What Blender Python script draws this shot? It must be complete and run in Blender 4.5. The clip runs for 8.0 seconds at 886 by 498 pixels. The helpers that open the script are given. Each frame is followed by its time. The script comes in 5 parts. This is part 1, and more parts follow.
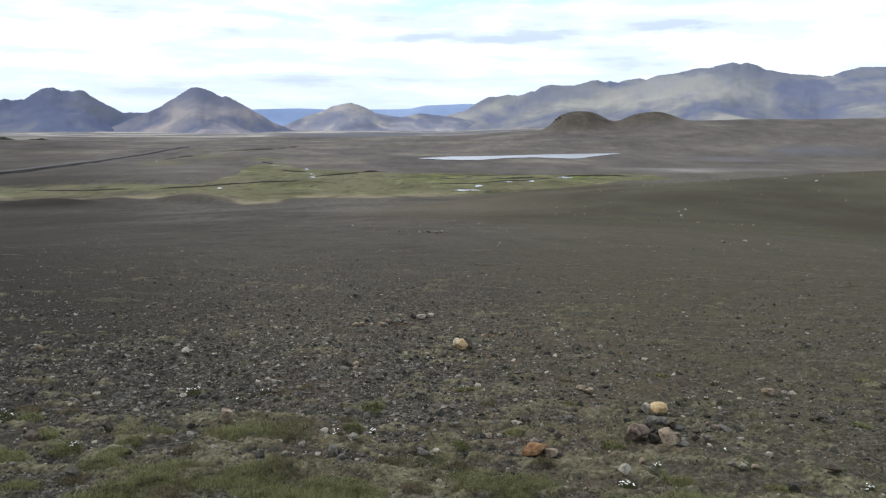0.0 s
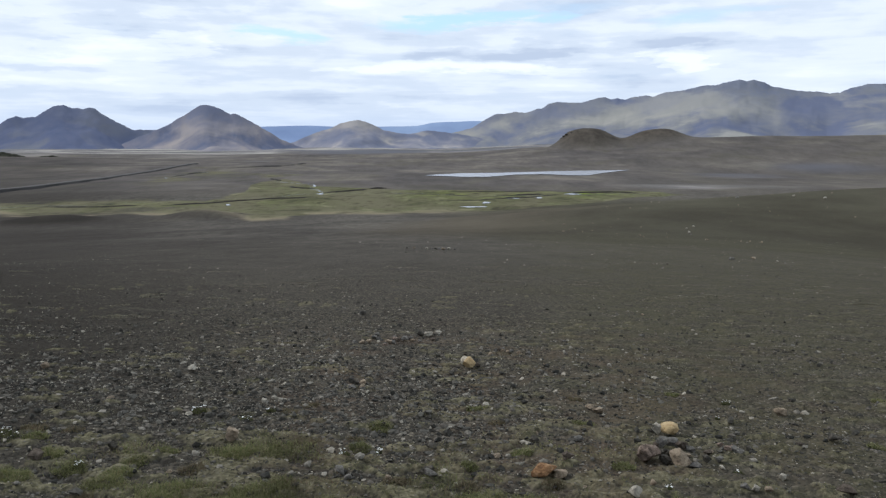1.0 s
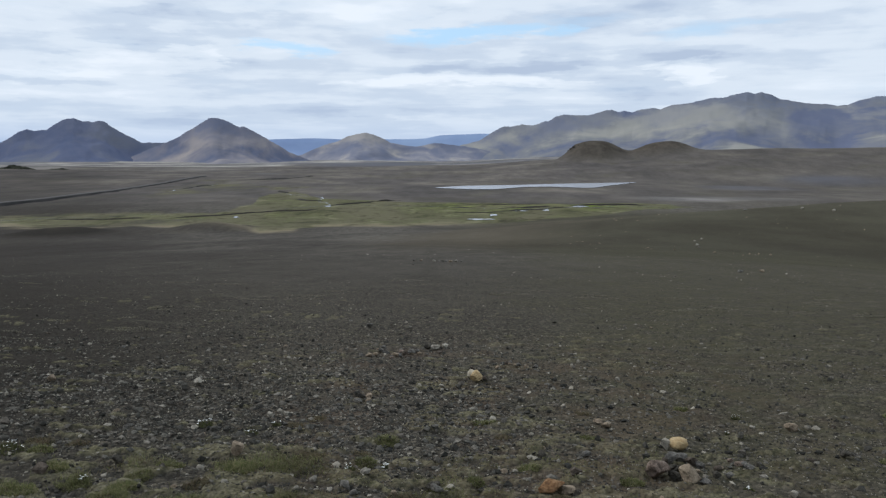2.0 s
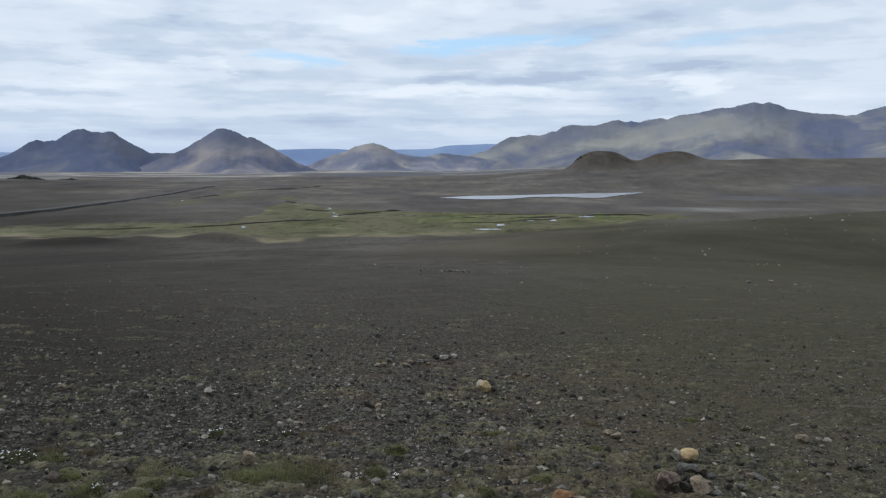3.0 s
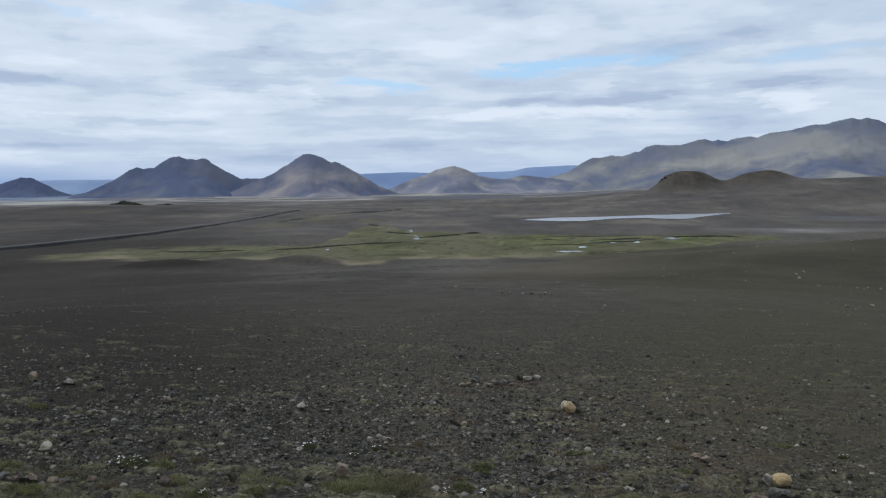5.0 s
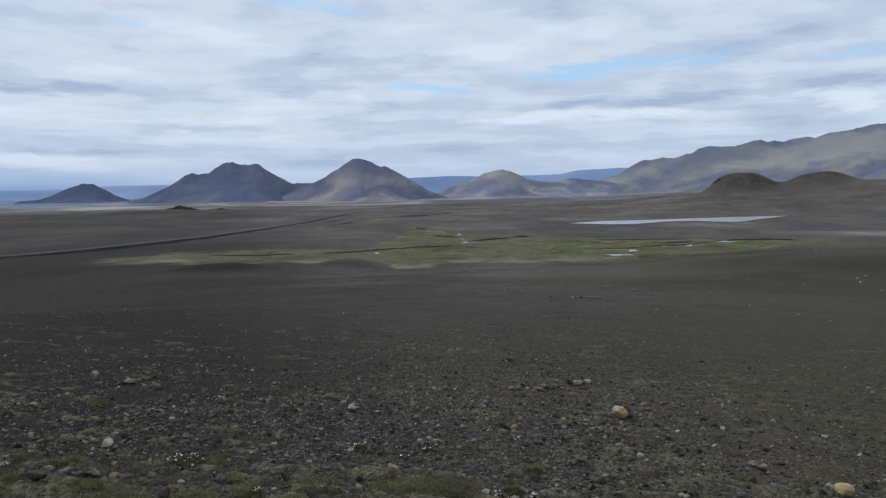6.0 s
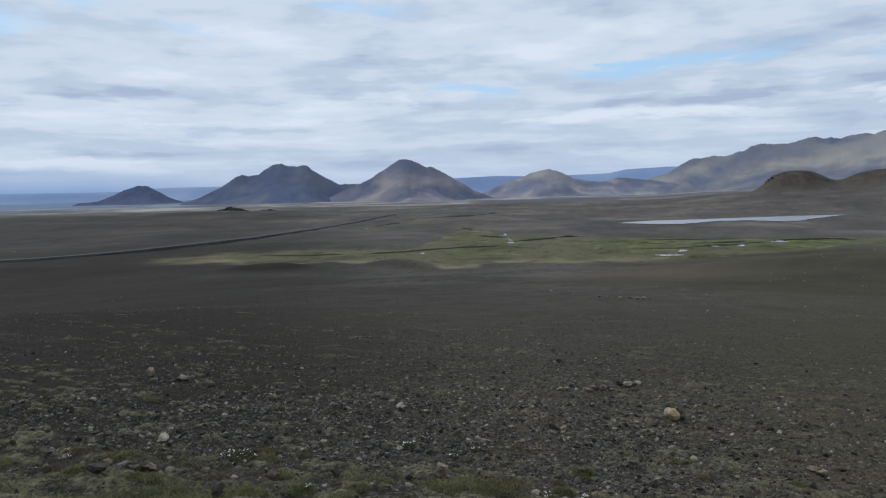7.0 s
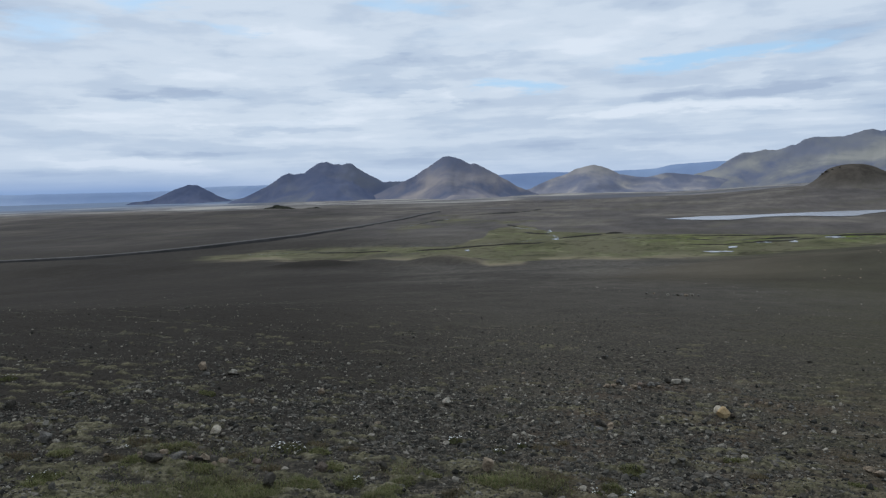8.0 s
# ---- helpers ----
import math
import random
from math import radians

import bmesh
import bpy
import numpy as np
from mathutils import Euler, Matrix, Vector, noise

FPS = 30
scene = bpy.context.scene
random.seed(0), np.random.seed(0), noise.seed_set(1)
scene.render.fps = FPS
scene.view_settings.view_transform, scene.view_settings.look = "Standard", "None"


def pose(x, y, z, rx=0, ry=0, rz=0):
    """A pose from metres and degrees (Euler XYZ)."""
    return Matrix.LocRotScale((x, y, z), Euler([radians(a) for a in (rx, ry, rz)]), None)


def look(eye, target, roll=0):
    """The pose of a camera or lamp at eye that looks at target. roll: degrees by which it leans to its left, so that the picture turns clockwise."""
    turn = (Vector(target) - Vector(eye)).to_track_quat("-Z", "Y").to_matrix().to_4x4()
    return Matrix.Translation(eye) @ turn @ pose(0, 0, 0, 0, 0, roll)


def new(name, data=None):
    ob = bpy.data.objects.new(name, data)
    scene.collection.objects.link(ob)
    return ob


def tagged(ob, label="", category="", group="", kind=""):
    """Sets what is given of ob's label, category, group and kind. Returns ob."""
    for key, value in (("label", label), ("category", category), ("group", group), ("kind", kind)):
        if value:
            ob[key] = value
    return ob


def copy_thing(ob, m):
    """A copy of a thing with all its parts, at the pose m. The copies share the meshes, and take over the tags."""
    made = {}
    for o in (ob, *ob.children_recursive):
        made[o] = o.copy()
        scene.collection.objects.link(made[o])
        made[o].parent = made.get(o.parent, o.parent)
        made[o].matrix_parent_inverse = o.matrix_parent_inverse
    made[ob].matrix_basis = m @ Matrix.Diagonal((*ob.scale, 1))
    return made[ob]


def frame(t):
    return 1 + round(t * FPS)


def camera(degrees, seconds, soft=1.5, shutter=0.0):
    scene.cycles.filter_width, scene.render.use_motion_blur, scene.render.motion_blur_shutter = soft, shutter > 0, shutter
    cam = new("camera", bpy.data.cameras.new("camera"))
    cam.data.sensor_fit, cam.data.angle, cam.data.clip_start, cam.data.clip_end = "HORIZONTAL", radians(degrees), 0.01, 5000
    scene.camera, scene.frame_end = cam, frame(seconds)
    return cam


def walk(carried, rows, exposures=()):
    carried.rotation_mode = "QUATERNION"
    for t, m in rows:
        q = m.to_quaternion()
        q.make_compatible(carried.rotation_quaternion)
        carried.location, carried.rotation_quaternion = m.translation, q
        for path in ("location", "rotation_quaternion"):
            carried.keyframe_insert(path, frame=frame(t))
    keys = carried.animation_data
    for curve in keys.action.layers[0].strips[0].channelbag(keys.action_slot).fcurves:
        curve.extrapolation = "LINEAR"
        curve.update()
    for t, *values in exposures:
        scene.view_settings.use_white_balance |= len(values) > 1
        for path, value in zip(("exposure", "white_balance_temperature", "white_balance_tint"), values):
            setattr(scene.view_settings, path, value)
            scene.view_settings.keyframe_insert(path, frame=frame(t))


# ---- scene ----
cam = camera(61.4, 8.0, soft=1.3)
# seconds, eye x y z (from the first eye), yaw, pitch, roll in degrees
EYE = 1.6
ROWS = [
    (0.0, 0.0000, 0.0000, 0.0000, 0.000, -9.713, 0.238),
    (0.5, -0.0070, 0.0133, -0.0021, 0.269, -9.035, 0.245),
    (1.0, -0.0043, 0.0376, 0.0017, 0.566, -8.442, 0.201),
    (1.5, 0.0029, 0.0633, 0.0035, 0.935, -7.903, 0.160),
    (3.0, -0.0247, 0.0405, 0.0086, 1.668, -6.726, 0.145),
    (3.5, -0.0429, -0.0216, 0.0144, 2.583, -6.172, 0.014),
    (4.0, -0.0484, -0.0735, 0.0146, 4.255, -5.634, -0.223),
    (4.5, -0.0538, -0.1135, 0.0181, 6.034, -5.225, -0.358),
    (6.0, -0.0705, -0.1474, 0.0101, 11.582, -4.677, -0.846),
    (6.5, -0.0856, -0.1400, 0.0051, 13.384, -4.646, -1.006),
    (7.0, -0.0981, -0.1379, -0.0015, 15.117, -4.599, -1.169),
    (7.5, -0.1060, -0.1526, -0.0057, 16.800, -4.617, -1.381),
    (8.0, -0.1024, -0.1711, -0.0069, 18.533, -4.750, -1.600),
]


def stand(x, y, z, yaw, pitch, roll):
    """The camera's pose from the eye's place and its yaw (to the left), pitch (up) and roll (to its left)."""
    eye = Vector((x, y, EYE + z))
    a, b = radians(yaw), radians(pitch)
    return look(eye, eye + Vector((-math.sin(a) * math.cos(b), math.cos(a) * math.cos(b), math.sin(b))), roll)


# the exposure falls and the white balance cools as more sky comes into view
EXPOSURES = [(0.0, 0.68, 6080.0, 11.0), (0.7, 0.47, 6000.0, 11.0), (1.5, 0.22, 5950.0, 10.0), (3.0, 0.10, 5870.0, 9.5), (4.5, 0.02, 5770.0, 9.5), (6.5, -0.08, 5730.0, 9.5), (8.0, -0.06, 5760.0, 9.0)]
walk(cam, [(t, stand(*row)) for t, *row in ROWS], EXPOSURES)

# ---- world and sun ----
SUN_AZ, SUN_EL = -58.0, 36.0          # degrees: to the left of the first view, above the horizon


def link(tree, a, b):
    tree.links.new(a, b)


def node(tree, kind, **inputs):
    n = tree.nodes.new(kind)
    for key, value in inputs.items():
        n.inputs[key.replace("_", " ")].default_value = value
    return n


def math_node(tree, op, a, b=None, c=None, clamp=False):
    n = tree.nodes.new("ShaderNodeMath")
    n.operation, n.use_clamp = op, clamp
    for i, v in enumerate((a, b, c)):
        if v is None:
            continue
        if isinstance(v, (int, float)):
            n.inputs[i].default_value = v
        else:
            tree.links.new(v, n.inputs[i])
    return n.outputs[0]


def ramp(tree, fac, stops, smooth=False):
    n = tree.nodes.new("ShaderNodeValToRGB")
    n.color_ramp.interpolation = "EASE" if smooth else "LINEAR"
    els = n.color_ramp.elements
    while len(els) < len(stops):
        els.new(0.5)
    for e, (p, c) in zip(els, stops):
        e.position = p
        e.color = (c, c, c, 1) if isinstance(c, (int, float)) else (*c, 1)
    tree.links.new(fac, n.inputs[0])
    return n.outputs[0]


def mix(tree, fac, a, b, blend="MIX"):
    n = tree.nodes.new("ShaderNodeMix")
    n.data_type, n.blend_type = "RGBA", blend
    for i, v in ((0, fac), (6, a), (7, b)):
        if isinstance(v, (int, float)):
            n.inputs[i].default_value = v
        elif isinstance(v, tuple):
            n.inputs[i].default_value = (*v, 1)
        else:
            tree.links.new(v, n.inputs[i])
    return n.outputs[2]


def noise_fac(tree, vec, scale, detail=4.0, rough=0.55, warp=0.0):
    n = node(tree, "ShaderNodeTexNoise", Scale=scale, Detail=detail, Roughness=rough, Distortion=warp)
    tree.links.new(vec, n.inputs["Vector"])
    return n.outputs[0]


def stretched(tree, vec, sx, sy, sz):
    n = tree.nodes.new("ShaderNodeMapping")
    n.inputs["Scale"].default_value = (sx, sy, sz)
    tree.links.new(vec, n.inputs["Vector"])
    return n.outputs[0]


# patches of the cloud deck: bearing, height, half width, half height (degrees), slope, amount
BRIGHT_CLOUD = [(-24.0, 5.9, 5.5, 0.7, 0.0, 0.13), (-18.8, 6.7, 2.0, 0.8, 0.0, 0.12), (-4.5, 5.3, 4.0, 0.45, 0.02, 0.15), (3.5, 5.1, 8.0, 0.5, 0.0, 0.17), (16.5, 5.7, 3.2, 0.9, 0.1, 0.18), (-40.5, 5.4, 6.5, 1.4, 0.0, 0.13),
                (-30.0, 4.0, 9.0, 0.5, 0.0, 0.09), (-40.5, 1.9, 5.0, 0.5, 0.0, 0.15), (-9.0, 10.8, 13.0, 2.3, 0.0, 0.10), (-36.0, 8.2, 6.0, 1.0, 0.0, 0.08), (-28.0, 10.4, 8.0, 1.6, 0.0, 0.08)]
GREY_CLOUD = [(-38.5, 6.9, 6.0, 0.55, 0.0, -0.10), (-23.5, 7.7, 6.0, 0.6, 0.0, -0.09), (-31.0, 4.8, 10.0, 0.35, 0.0, -0.09), (10.0, 9.6, 9.0, 0.9, 0.08, -0.08), (4.0, 6.2, 10.0, 0.6, 0.03, -0.12), (16.0, 6.6, 6.0, 1.0, 0.0, -0.09),
              (-12.0, 3.0, 14.0, 0.7, 0.0, -0.08), (-40.0, 2.7, 6.0, 0.4, 0.0, -0.10), (-16.0, 9.3, 9.0, 0.7, 0.0, -0.07)]
RIFTS = [(1.0, 8.5, 7.6, 0.7, 0.05, 0.78), (-12.4, 7.4, 3.8, 0.6, 0.0, 0.60), (-34.2, 11.5, 3.0, 0.6, -0.05, 0.40), (-39.8, 13.0, 4.5, 0.9, 0.0, 0.55), (-46.0, 11.2, 4.5, 1.3, 0.0, 0.50), (-20.7, 13.3, 5.0, 0.7, 0.0, 0.45), (18.0, 8.6, 4.5, 0.7, 0.0, 0.35), (7.7, 9.3, 5.0, 0.6, 0.05, 0.25)]


def make_world():
    w = bpy.data.worlds.new("sky")
    scene.world = w
    w.use_nodes = True
    tr = w.node_tree
    tr.nodes.clear()
    sky = tr.nodes.new("ShaderNodeTexSky")
    sky.sky_type, sky.sun_disc = "NISHITA", False
    sky.sun_elevation, sky.sun_rotation = radians(SUN_EL), radians(SUN_AZ)
    blue = mix(tr, 1.0, sky.outputs[0], (0.06, 0.06, 0.06), "MULTIPLY")
    blue = mix(tr, 0.72, blue, (0.56, 0.80, 1.0))
    co = tr.nodes.new("ShaderNodeTexCoord")
    sep = tr.nodes.new("ShaderNodeSeparateXYZ")
    link(tr, co.outputs["Generated"], sep.inputs[0])
    up = math_node(tr, "MAXIMUM", sep.outputs[2], 0.0)
    h = math_node(tr, "ADD", up, 0.16)
    px = math_node(tr, "DIVIDE", sep.outputs[0], h)
    py = math_node(tr, "DIVIDE", sep.outputs[1], h)
    flat = tr.nodes.new("ShaderNodeCombineXYZ")
    link(tr, px, flat.inputs[0])
    link(tr, py, flat.inputs[1])
    v = flat.outputs[0]
    # bearing and height in degrees, pulled about by noise so that no edge is smooth
    deg = 180 / math.pi
    az = math_node(tr, "MULTIPLY", math_node(tr, "ARCTAN2", sep.outputs[0], sep.outputs[1]), deg)
    el = math_node(tr, "MULTIPLY", math_node(tr, "ARCSINE", sep.outputs[2]), deg)
    polar = tr.nodes.new("ShaderNodeCombineXYZ")
    link(tr, az, polar.inputs[0])
    link(tr, el, polar.inputs[1])
    tear = node(tr, "ShaderNodeTexNoise", Scale=1.0, Detail=5.0, Roughness=0.6)
    link(tr, stretched(tr, polar.outputs[0], 0.16, 0.75, 1.0), tear.inputs["Vector"])
    torn = tr.nodes.new("ShaderNodeSeparateColor")
    link(tr, tear.outputs["Color"], torn.inputs[0])
    azw = math_node(tr, "MULTIPLY_ADD", math_node(tr, "SUBTRACT", torn.outputs[0], 0.5), 16.0, az)
    elw = math_node(tr, "MULTIPLY_ADD", math_node(tr, "SUBTRACT", torn.outputs[1], 0.5), 2.6, el)

    def spots(rows):
        """Long soft-edged patches: bearing, height, half width, half height, slope, amount."""
        total = 0.0
        for a0, e0, wa, we, lean, amount in rows:
            da = math_node(tr, "SUBTRACT", azw, a0)
            de = math_node(tr, "MULTIPLY_ADD", da, -lean, math_node(tr, "SUBTRACT", elw, e0))
            da, de = math_node(tr, "MULTIPLY", da, 1 / wa), math_node(tr, "MULTIPLY", de, 1 / we)
            d = math_node(tr, "MULTIPLY_ADD", da, da, math_node(tr, "MULTIPLY", de, de))
            total = math_node(tr, "MULTIPLY_ADD", math_node(tr, "SUBTRACT", 1.0, d, clamp=True), amount, total)
        return total

    # a closed deck of puffed folds, bright on top and grey beneath, flattening into level layers low down
    wide = noise_fac(tr, stretched(tr, v, 0.8, 1.0, 1.0), 1.15, 3, 0.5, 0.0)
    folds = noise_fac(tr, stretched(tr, v, 1.0, 1.0, 1.0), 3.4, 5, 0.5, 0.15)
    fine = noise_fac(tr, stretched(tr, polar.outputs[0], 0.10, 0.42, 1.0), 1.9, 6, 0.56, 0.1)
    level = noise_fac(tr, stretched(tr, polar.outputs[0], 0.055, 0.72, 1.0), 1.0, 4, 0.5, 0.12)
    near_low = ramp(tr, up, [(0.02, 0.85), (0.10, 0.6), (0.20, 0.12), (0.3, 0.0)])
    shade = math_node(tr, "ADD", math_node(tr, "MULTIPLY", wide, 0.40), math_node(tr, "MULTIPLY", folds, 0.38))
    shade = math_node(tr, "ADD", shade, math_node(tr, "MULTIPLY", fine, 0.22))
    low_deck = math_node(tr, "ADD", math_node(tr, "MULTIPLY_ADD", level, 0.8, -0.05), math_node(tr, "MULTIPLY", fine, 0.3))
    shade = math_node(tr, "ADD", math_node(tr, "MULTIPLY", shade, math_node(tr, "SUBTRACT", 1.0, near_low)), math_node(tr, "MULTIPLY", low_deck, near_low))
    shade = math_node(tr, "ADD", shade, spots(BRIGHT_CLOUD))
    shade = math_node(tr, "ADD", shade, spots(GREY_CLOUD))
    cloud = ramp(tr, shade, [(0.35, (0.45, 0.51, 0.60)), (0.45, (0.575, 0.63, 0.69)), (0.54, (0.69, 0.73, 0.76)), (0.66, (0.80, 0.82, 0.83))], True)
    # thin places where blue shows: a long rift ahead, torn patches to one hand, chance ones elsewhere
    cover = noise_fac(tr, stretched(tr, v, 0.8, 1.2, 1.0), 2.2, 5, 0.55, 0.3)
    chance = math_node(tr, "MULTIPLY", ramp(tr, noise_fac(tr, v, 0.6, 3, 0.5), [(0.30, 0.22), (0.40, 0.0)]), ramp(tr, up, [(0.22, 0.0), (0.36, 1.0)]))
    gap = math_node(tr, "ADD", chance, spots(RIFTS))
    gap = math_node(tr, "SUBTRACT", gap, math_node(tr, "MULTIPLY", math_node(tr, "SUBTRACT", math_node(tr, "ADD", cover, fine), 1.0), 0.45))
    gap = ramp(tr, gap, [(0.0, 0.0), (0.75, 0.95)], True)
    deck = mix(tr, gap, cloud, blue)
    # the low air over the horizon is bluish grey
    low = ramp(tr, up, [(0.0, 0.85), (0.018, 0.5), (0.04, 0.15), (0.09, 0.0)])
    deck = mix(tr, low, deck, (0.47, 0.55, 0.68))
    # blue rain haze far off on one hand
    rain = math_node(tr, "MULTIPLY", ramp(tr, math_node(tr, "MULTIPLY", sep.outputs[0], -1.0), [(0.42, 0.0), (0.64, 1.0)]), ramp(tr, up, [(0.0, 0.95), (0.008, 0.75), (0.02, 0.25), (0.034, 0.0)]))
    deck = mix(tr, rain, deck, (0.24, 0.345, 0.55))
    bg = node(tr, "ShaderNodeBackground", Strength=1.0)
    link(tr, deck, bg.inputs[0])
    out = tr.nodes.new("ShaderNodeOutputWorld")
    link(tr, bg.outputs[0], out.inputs[0])


make_world()
sun = new("sun", bpy.data.lights.new("sun", "SUN"))
sun.data.energy, sun.data.angle, sun.data.color = 1.6, radians(5), (1.0, 0.94, 0.86)
a, b = radians(SUN_AZ), radians(SUN_EL)
sun.matrix_world = look((0, 0, 50), Vector((0, 0, 50)) - Vector((math.sin(a) * math.cos(b), math.cos(a) * math.cos(b), math.sin(b))))

# ---- the lie of the land ----
def lattice(ix, iy, seed):
    n = (ix * 374761393 + iy * 668265263 + seed * 974634777) & 0xFFFFFFFF
    n = ((n ^ (n >> 13)) * 1274126177) & 0xFFFFFFFF
    return ((n ^ (n >> 16)) & 0xFFFF) / 65535.0


def value_noise(x, y, seed=0):
    ix, iy = np.floor(x).astype(np.int64), np.floor(y).astype(np.int64)
    fx, fy = x - ix, y - iy
    fx, fy = fx * fx * fx * (fx * (fx * 6 - 15) + 10), fy * fy * fy * (fy * (fy * 6 - 15) + 10)
    a = lattice(ix, iy, seed) * (1 - fx) + lattice(ix + 1, iy, seed) * fx
    b = lattice(ix, iy + 1, seed) * (1 - fx) + lattice(ix + 1, iy + 1, seed) * fx
    return a * (1 - fy) + b * fy


def fbm(x, y, size, octaves=4, seed=0, gain=0.5):
    """Fractal noise from -1 to 1, with its largest forms about size metres across."""
    x, y = np.asarray(x, float) / size, np.asarray(y, float) / size
    total, amp, norm = 0.0, 1.0, 0.0
    for k in range(octaves):
        total = total + amp * (value_noise(x * 2 ** k + 17.3 * k, y * 2 ** k - 9.1 * k, seed + k) * 2 - 1)
        norm += amp
        amp *= gain
    return total / norm * 1.4


def ease(v, lo, hi):
    k = np.clip((v - lo) / (hi - lo), 0, 1)
    return k * k * (3 - 2 * k)


FALL = 0.122                         # the near slope
FLOOR = -31.9                        # the valley floor
LAKE_Z = -31.7


def fall_line(r):
    """Height of the long slope down to the valley, by distance."""
    steps, total = (0.86, 0.92, 1.0, 1.08, 1.16), 0.0
    for k in steps:
        total = total + np.interp(np.log(np.maximum(r * k, 1e-3)), np.log((30, 60, 100, 150, 200, 250, 300, 345)), (-3.66, -6.7, -11.2, -16.7, -21.6, -26.4, -30.3, FLOOR))
    return total / len(steps)


def lake_near(az):
    return np.interp(az, (-1.9, 0.66, 2.8, 4.1, 5, 7.1, 8.6, 9.6, 10.5, 11.1, 13.3), (678, 657, 657, 683, 702, 717, 706, 698, 709, 739, 832))


def lake_far(az):
    return np.interp(az, (-1.9, 0.66, 2.8, 5, 7.1, 9.2, 11.3, 13.3), (682, 722, 733, 751, 775, 798, 818, 840))


def lump(x, y, az, r, wide, deep, power=2.0):
    """A rounded rise at a bearing and distance, 1 at its top."""
    a = radians(az)
    u = (x - r * math.sin(a)) * math.cos(a) - (y - r * math.cos(a)) * math.sin(a)
    v = (x - r * math.sin(a)) * math.sin(a) + (y - r * math.cos(a)) * math.cos(a) 
    return np.exp(-((u / wide) ** 2 + (v / deep) ** 2) ** (power / 2))


def moss_cover(x, y):
    """How thickly moss and grass cover the gravel, 0 to 1."""
    r = np.hypot(x, y)
    n = 0.5 * fbm(x * 0.5, y * 1.1, 1.1, 3, 31, 0.6) + 0.8 * fbm(x * 0.6, y * 1.05, 0.20, 4, 37, 0.65)
    need = np.interp(r, (2, 4.2, 5.5, 7.5, 11, 20, 60), (-0.40, 0.0, 0.20, 0.42, 0.76, 0.9, 1.0))
    need = need + 0.14 * ease(np.degrees(np.arctan2(x, y)), 2, 13)
    return ease(n, need, need + 0.24)


def strip_cover(x, y):
    """Thin cushions of grey moss that run across the slope, 0 to 1."""
    r, az = np.hypot(x, y), np.degrees(np.arctan2(x, y))
    n = fbm(x * 0.5, y * 1.05, 0.15, 3, 141, 0.5) + 0.4 * fbm(x, y, 1.7, 2, 147)
    need = np.interp(r, (3, 4.5, 6, 8, 10, 14, 20), (0.16, 0.20, 0.27, 0.42, 0.60, 0.74, 0.9)) + 0.08 * ease(az, 4, 15) + 0.2 * lump(x, y, -17, 7.6, 3.0, 1.6)
    return ease(n, need, need + 0.22)


def ground(x, y, fine=True):
    """Height of the land at x, y."""
    x, y = np.asarray(x, float), np.asarray(y, float)
    r = np.maximum(np.hypot(x, y), 1e-3)
    az = np.degrees(np.arctan2(x, y))
    near = -FALL * np.where(y > 0, y, 12 * np.tanh(y / 12)) - 0.012 * x
    side = 1 - 0.93 * ease(np.abs(az + 8), 58, 115)
    z = near + (fall_line(r) * side - near) * ease(r, 22, 62)
    # the brown hill on one hand, low dunes along the meadow on the other
    rise = np.log1p(np.exp((az + 1.5) / 2.0)) * 2.0
    rise = 19.0 * np.tanh(0.53 * rise / 19.0) * (1 - ease(np.abs(az), 70, 110))
    z = z + rise * np.exp(-(np.log(r / 235) / 0.36) ** 2)
    for b, d, w, h in ((-28.4, 318, 19, 2.8), (-18.6, 314, 16, 3.0), (-24.0, 345, 9, 1.0), (-9.0, 300, 18, 0.8), (-38, 350, 30, 2.2), (-46, 380, 30, 2.5)):
        z = z + h * lump(x, y, b, d, w, 16)
    # the plain beyond the lake climbs to a plateau with two hummocks
    plateau = (16 * ease(az, -1.0, 9.0) + 17.5 * ease(az, 10.5, 19) + 0.62 * np.clip(az - 16, 0, 20)) * (1 - ease(np.abs(az), 60, 100))
    z = z + plateau * (0.35 * ease(r, 900, 1280) + 0.65 * np.clip((r - 880) / 370, 0, 1))
    z = z + 34 * lump(x, y, 10.2, 1270, 49, 50, 3.2) + 22.8 * lump(x, y, 14.95, 1290, 50, 48, 3.1) + 3.5 * lump(x, y, 8.75, 1262, 7, 8)
    # undulations, fading out towards the lake and the road
    in_lake = ease(r, lake_near(az) - 240, lake_near(az) - 110) * (1 - ease(r, lake_far(az) + 10, lake_far(az) + 90)) * ease(az, -5, -1.5) * (1 - ease(az, 13.3, 17))
    calm = 1 - in_lake
    z = z + calm * ease(r, 500, 800) * 3.4 * fbm(x * 0.5, y, 170, 3, 3) * (1 - ease(r, 2600, 3400))
    z = z + calm * ease(r, 60, 140) * 0.8 * fbm(x * 0.6, y, 46, 3, 5) * (1 - ease(r, 1200, 2000))
    z = z + ease(r, 8, 30) * 0.10 * fbm(x, y, 11, 3, 7)
    basin = np.minimum((r - lake_near(az)) / 10, (lake_far(az) - r) / 10)
    z = np.where((az > -1.9) & (az < 13.3), np.where(basin > -1, np.minimum(z, LAKE_Z - 0.4 - 0.6 * np.clip(basin, -1, 1)), z), z)
    if fine:
        z = z + (0.030 * fbm(x, y, 1.3, 3, 11) + moss_cover(x, y) * (0.014 + 0.012 * fbm(x * 0.6, y, 0.10, 3, 15)) + strip_cover(x, y) * 0.026 + 0.009 * fbm(x, y, 0.07, 2, 17) + 0.021 * fbm(x, y, 0.22, 4, 13, 0.65)) * (1 - ease(r, 25, 60))
    return z


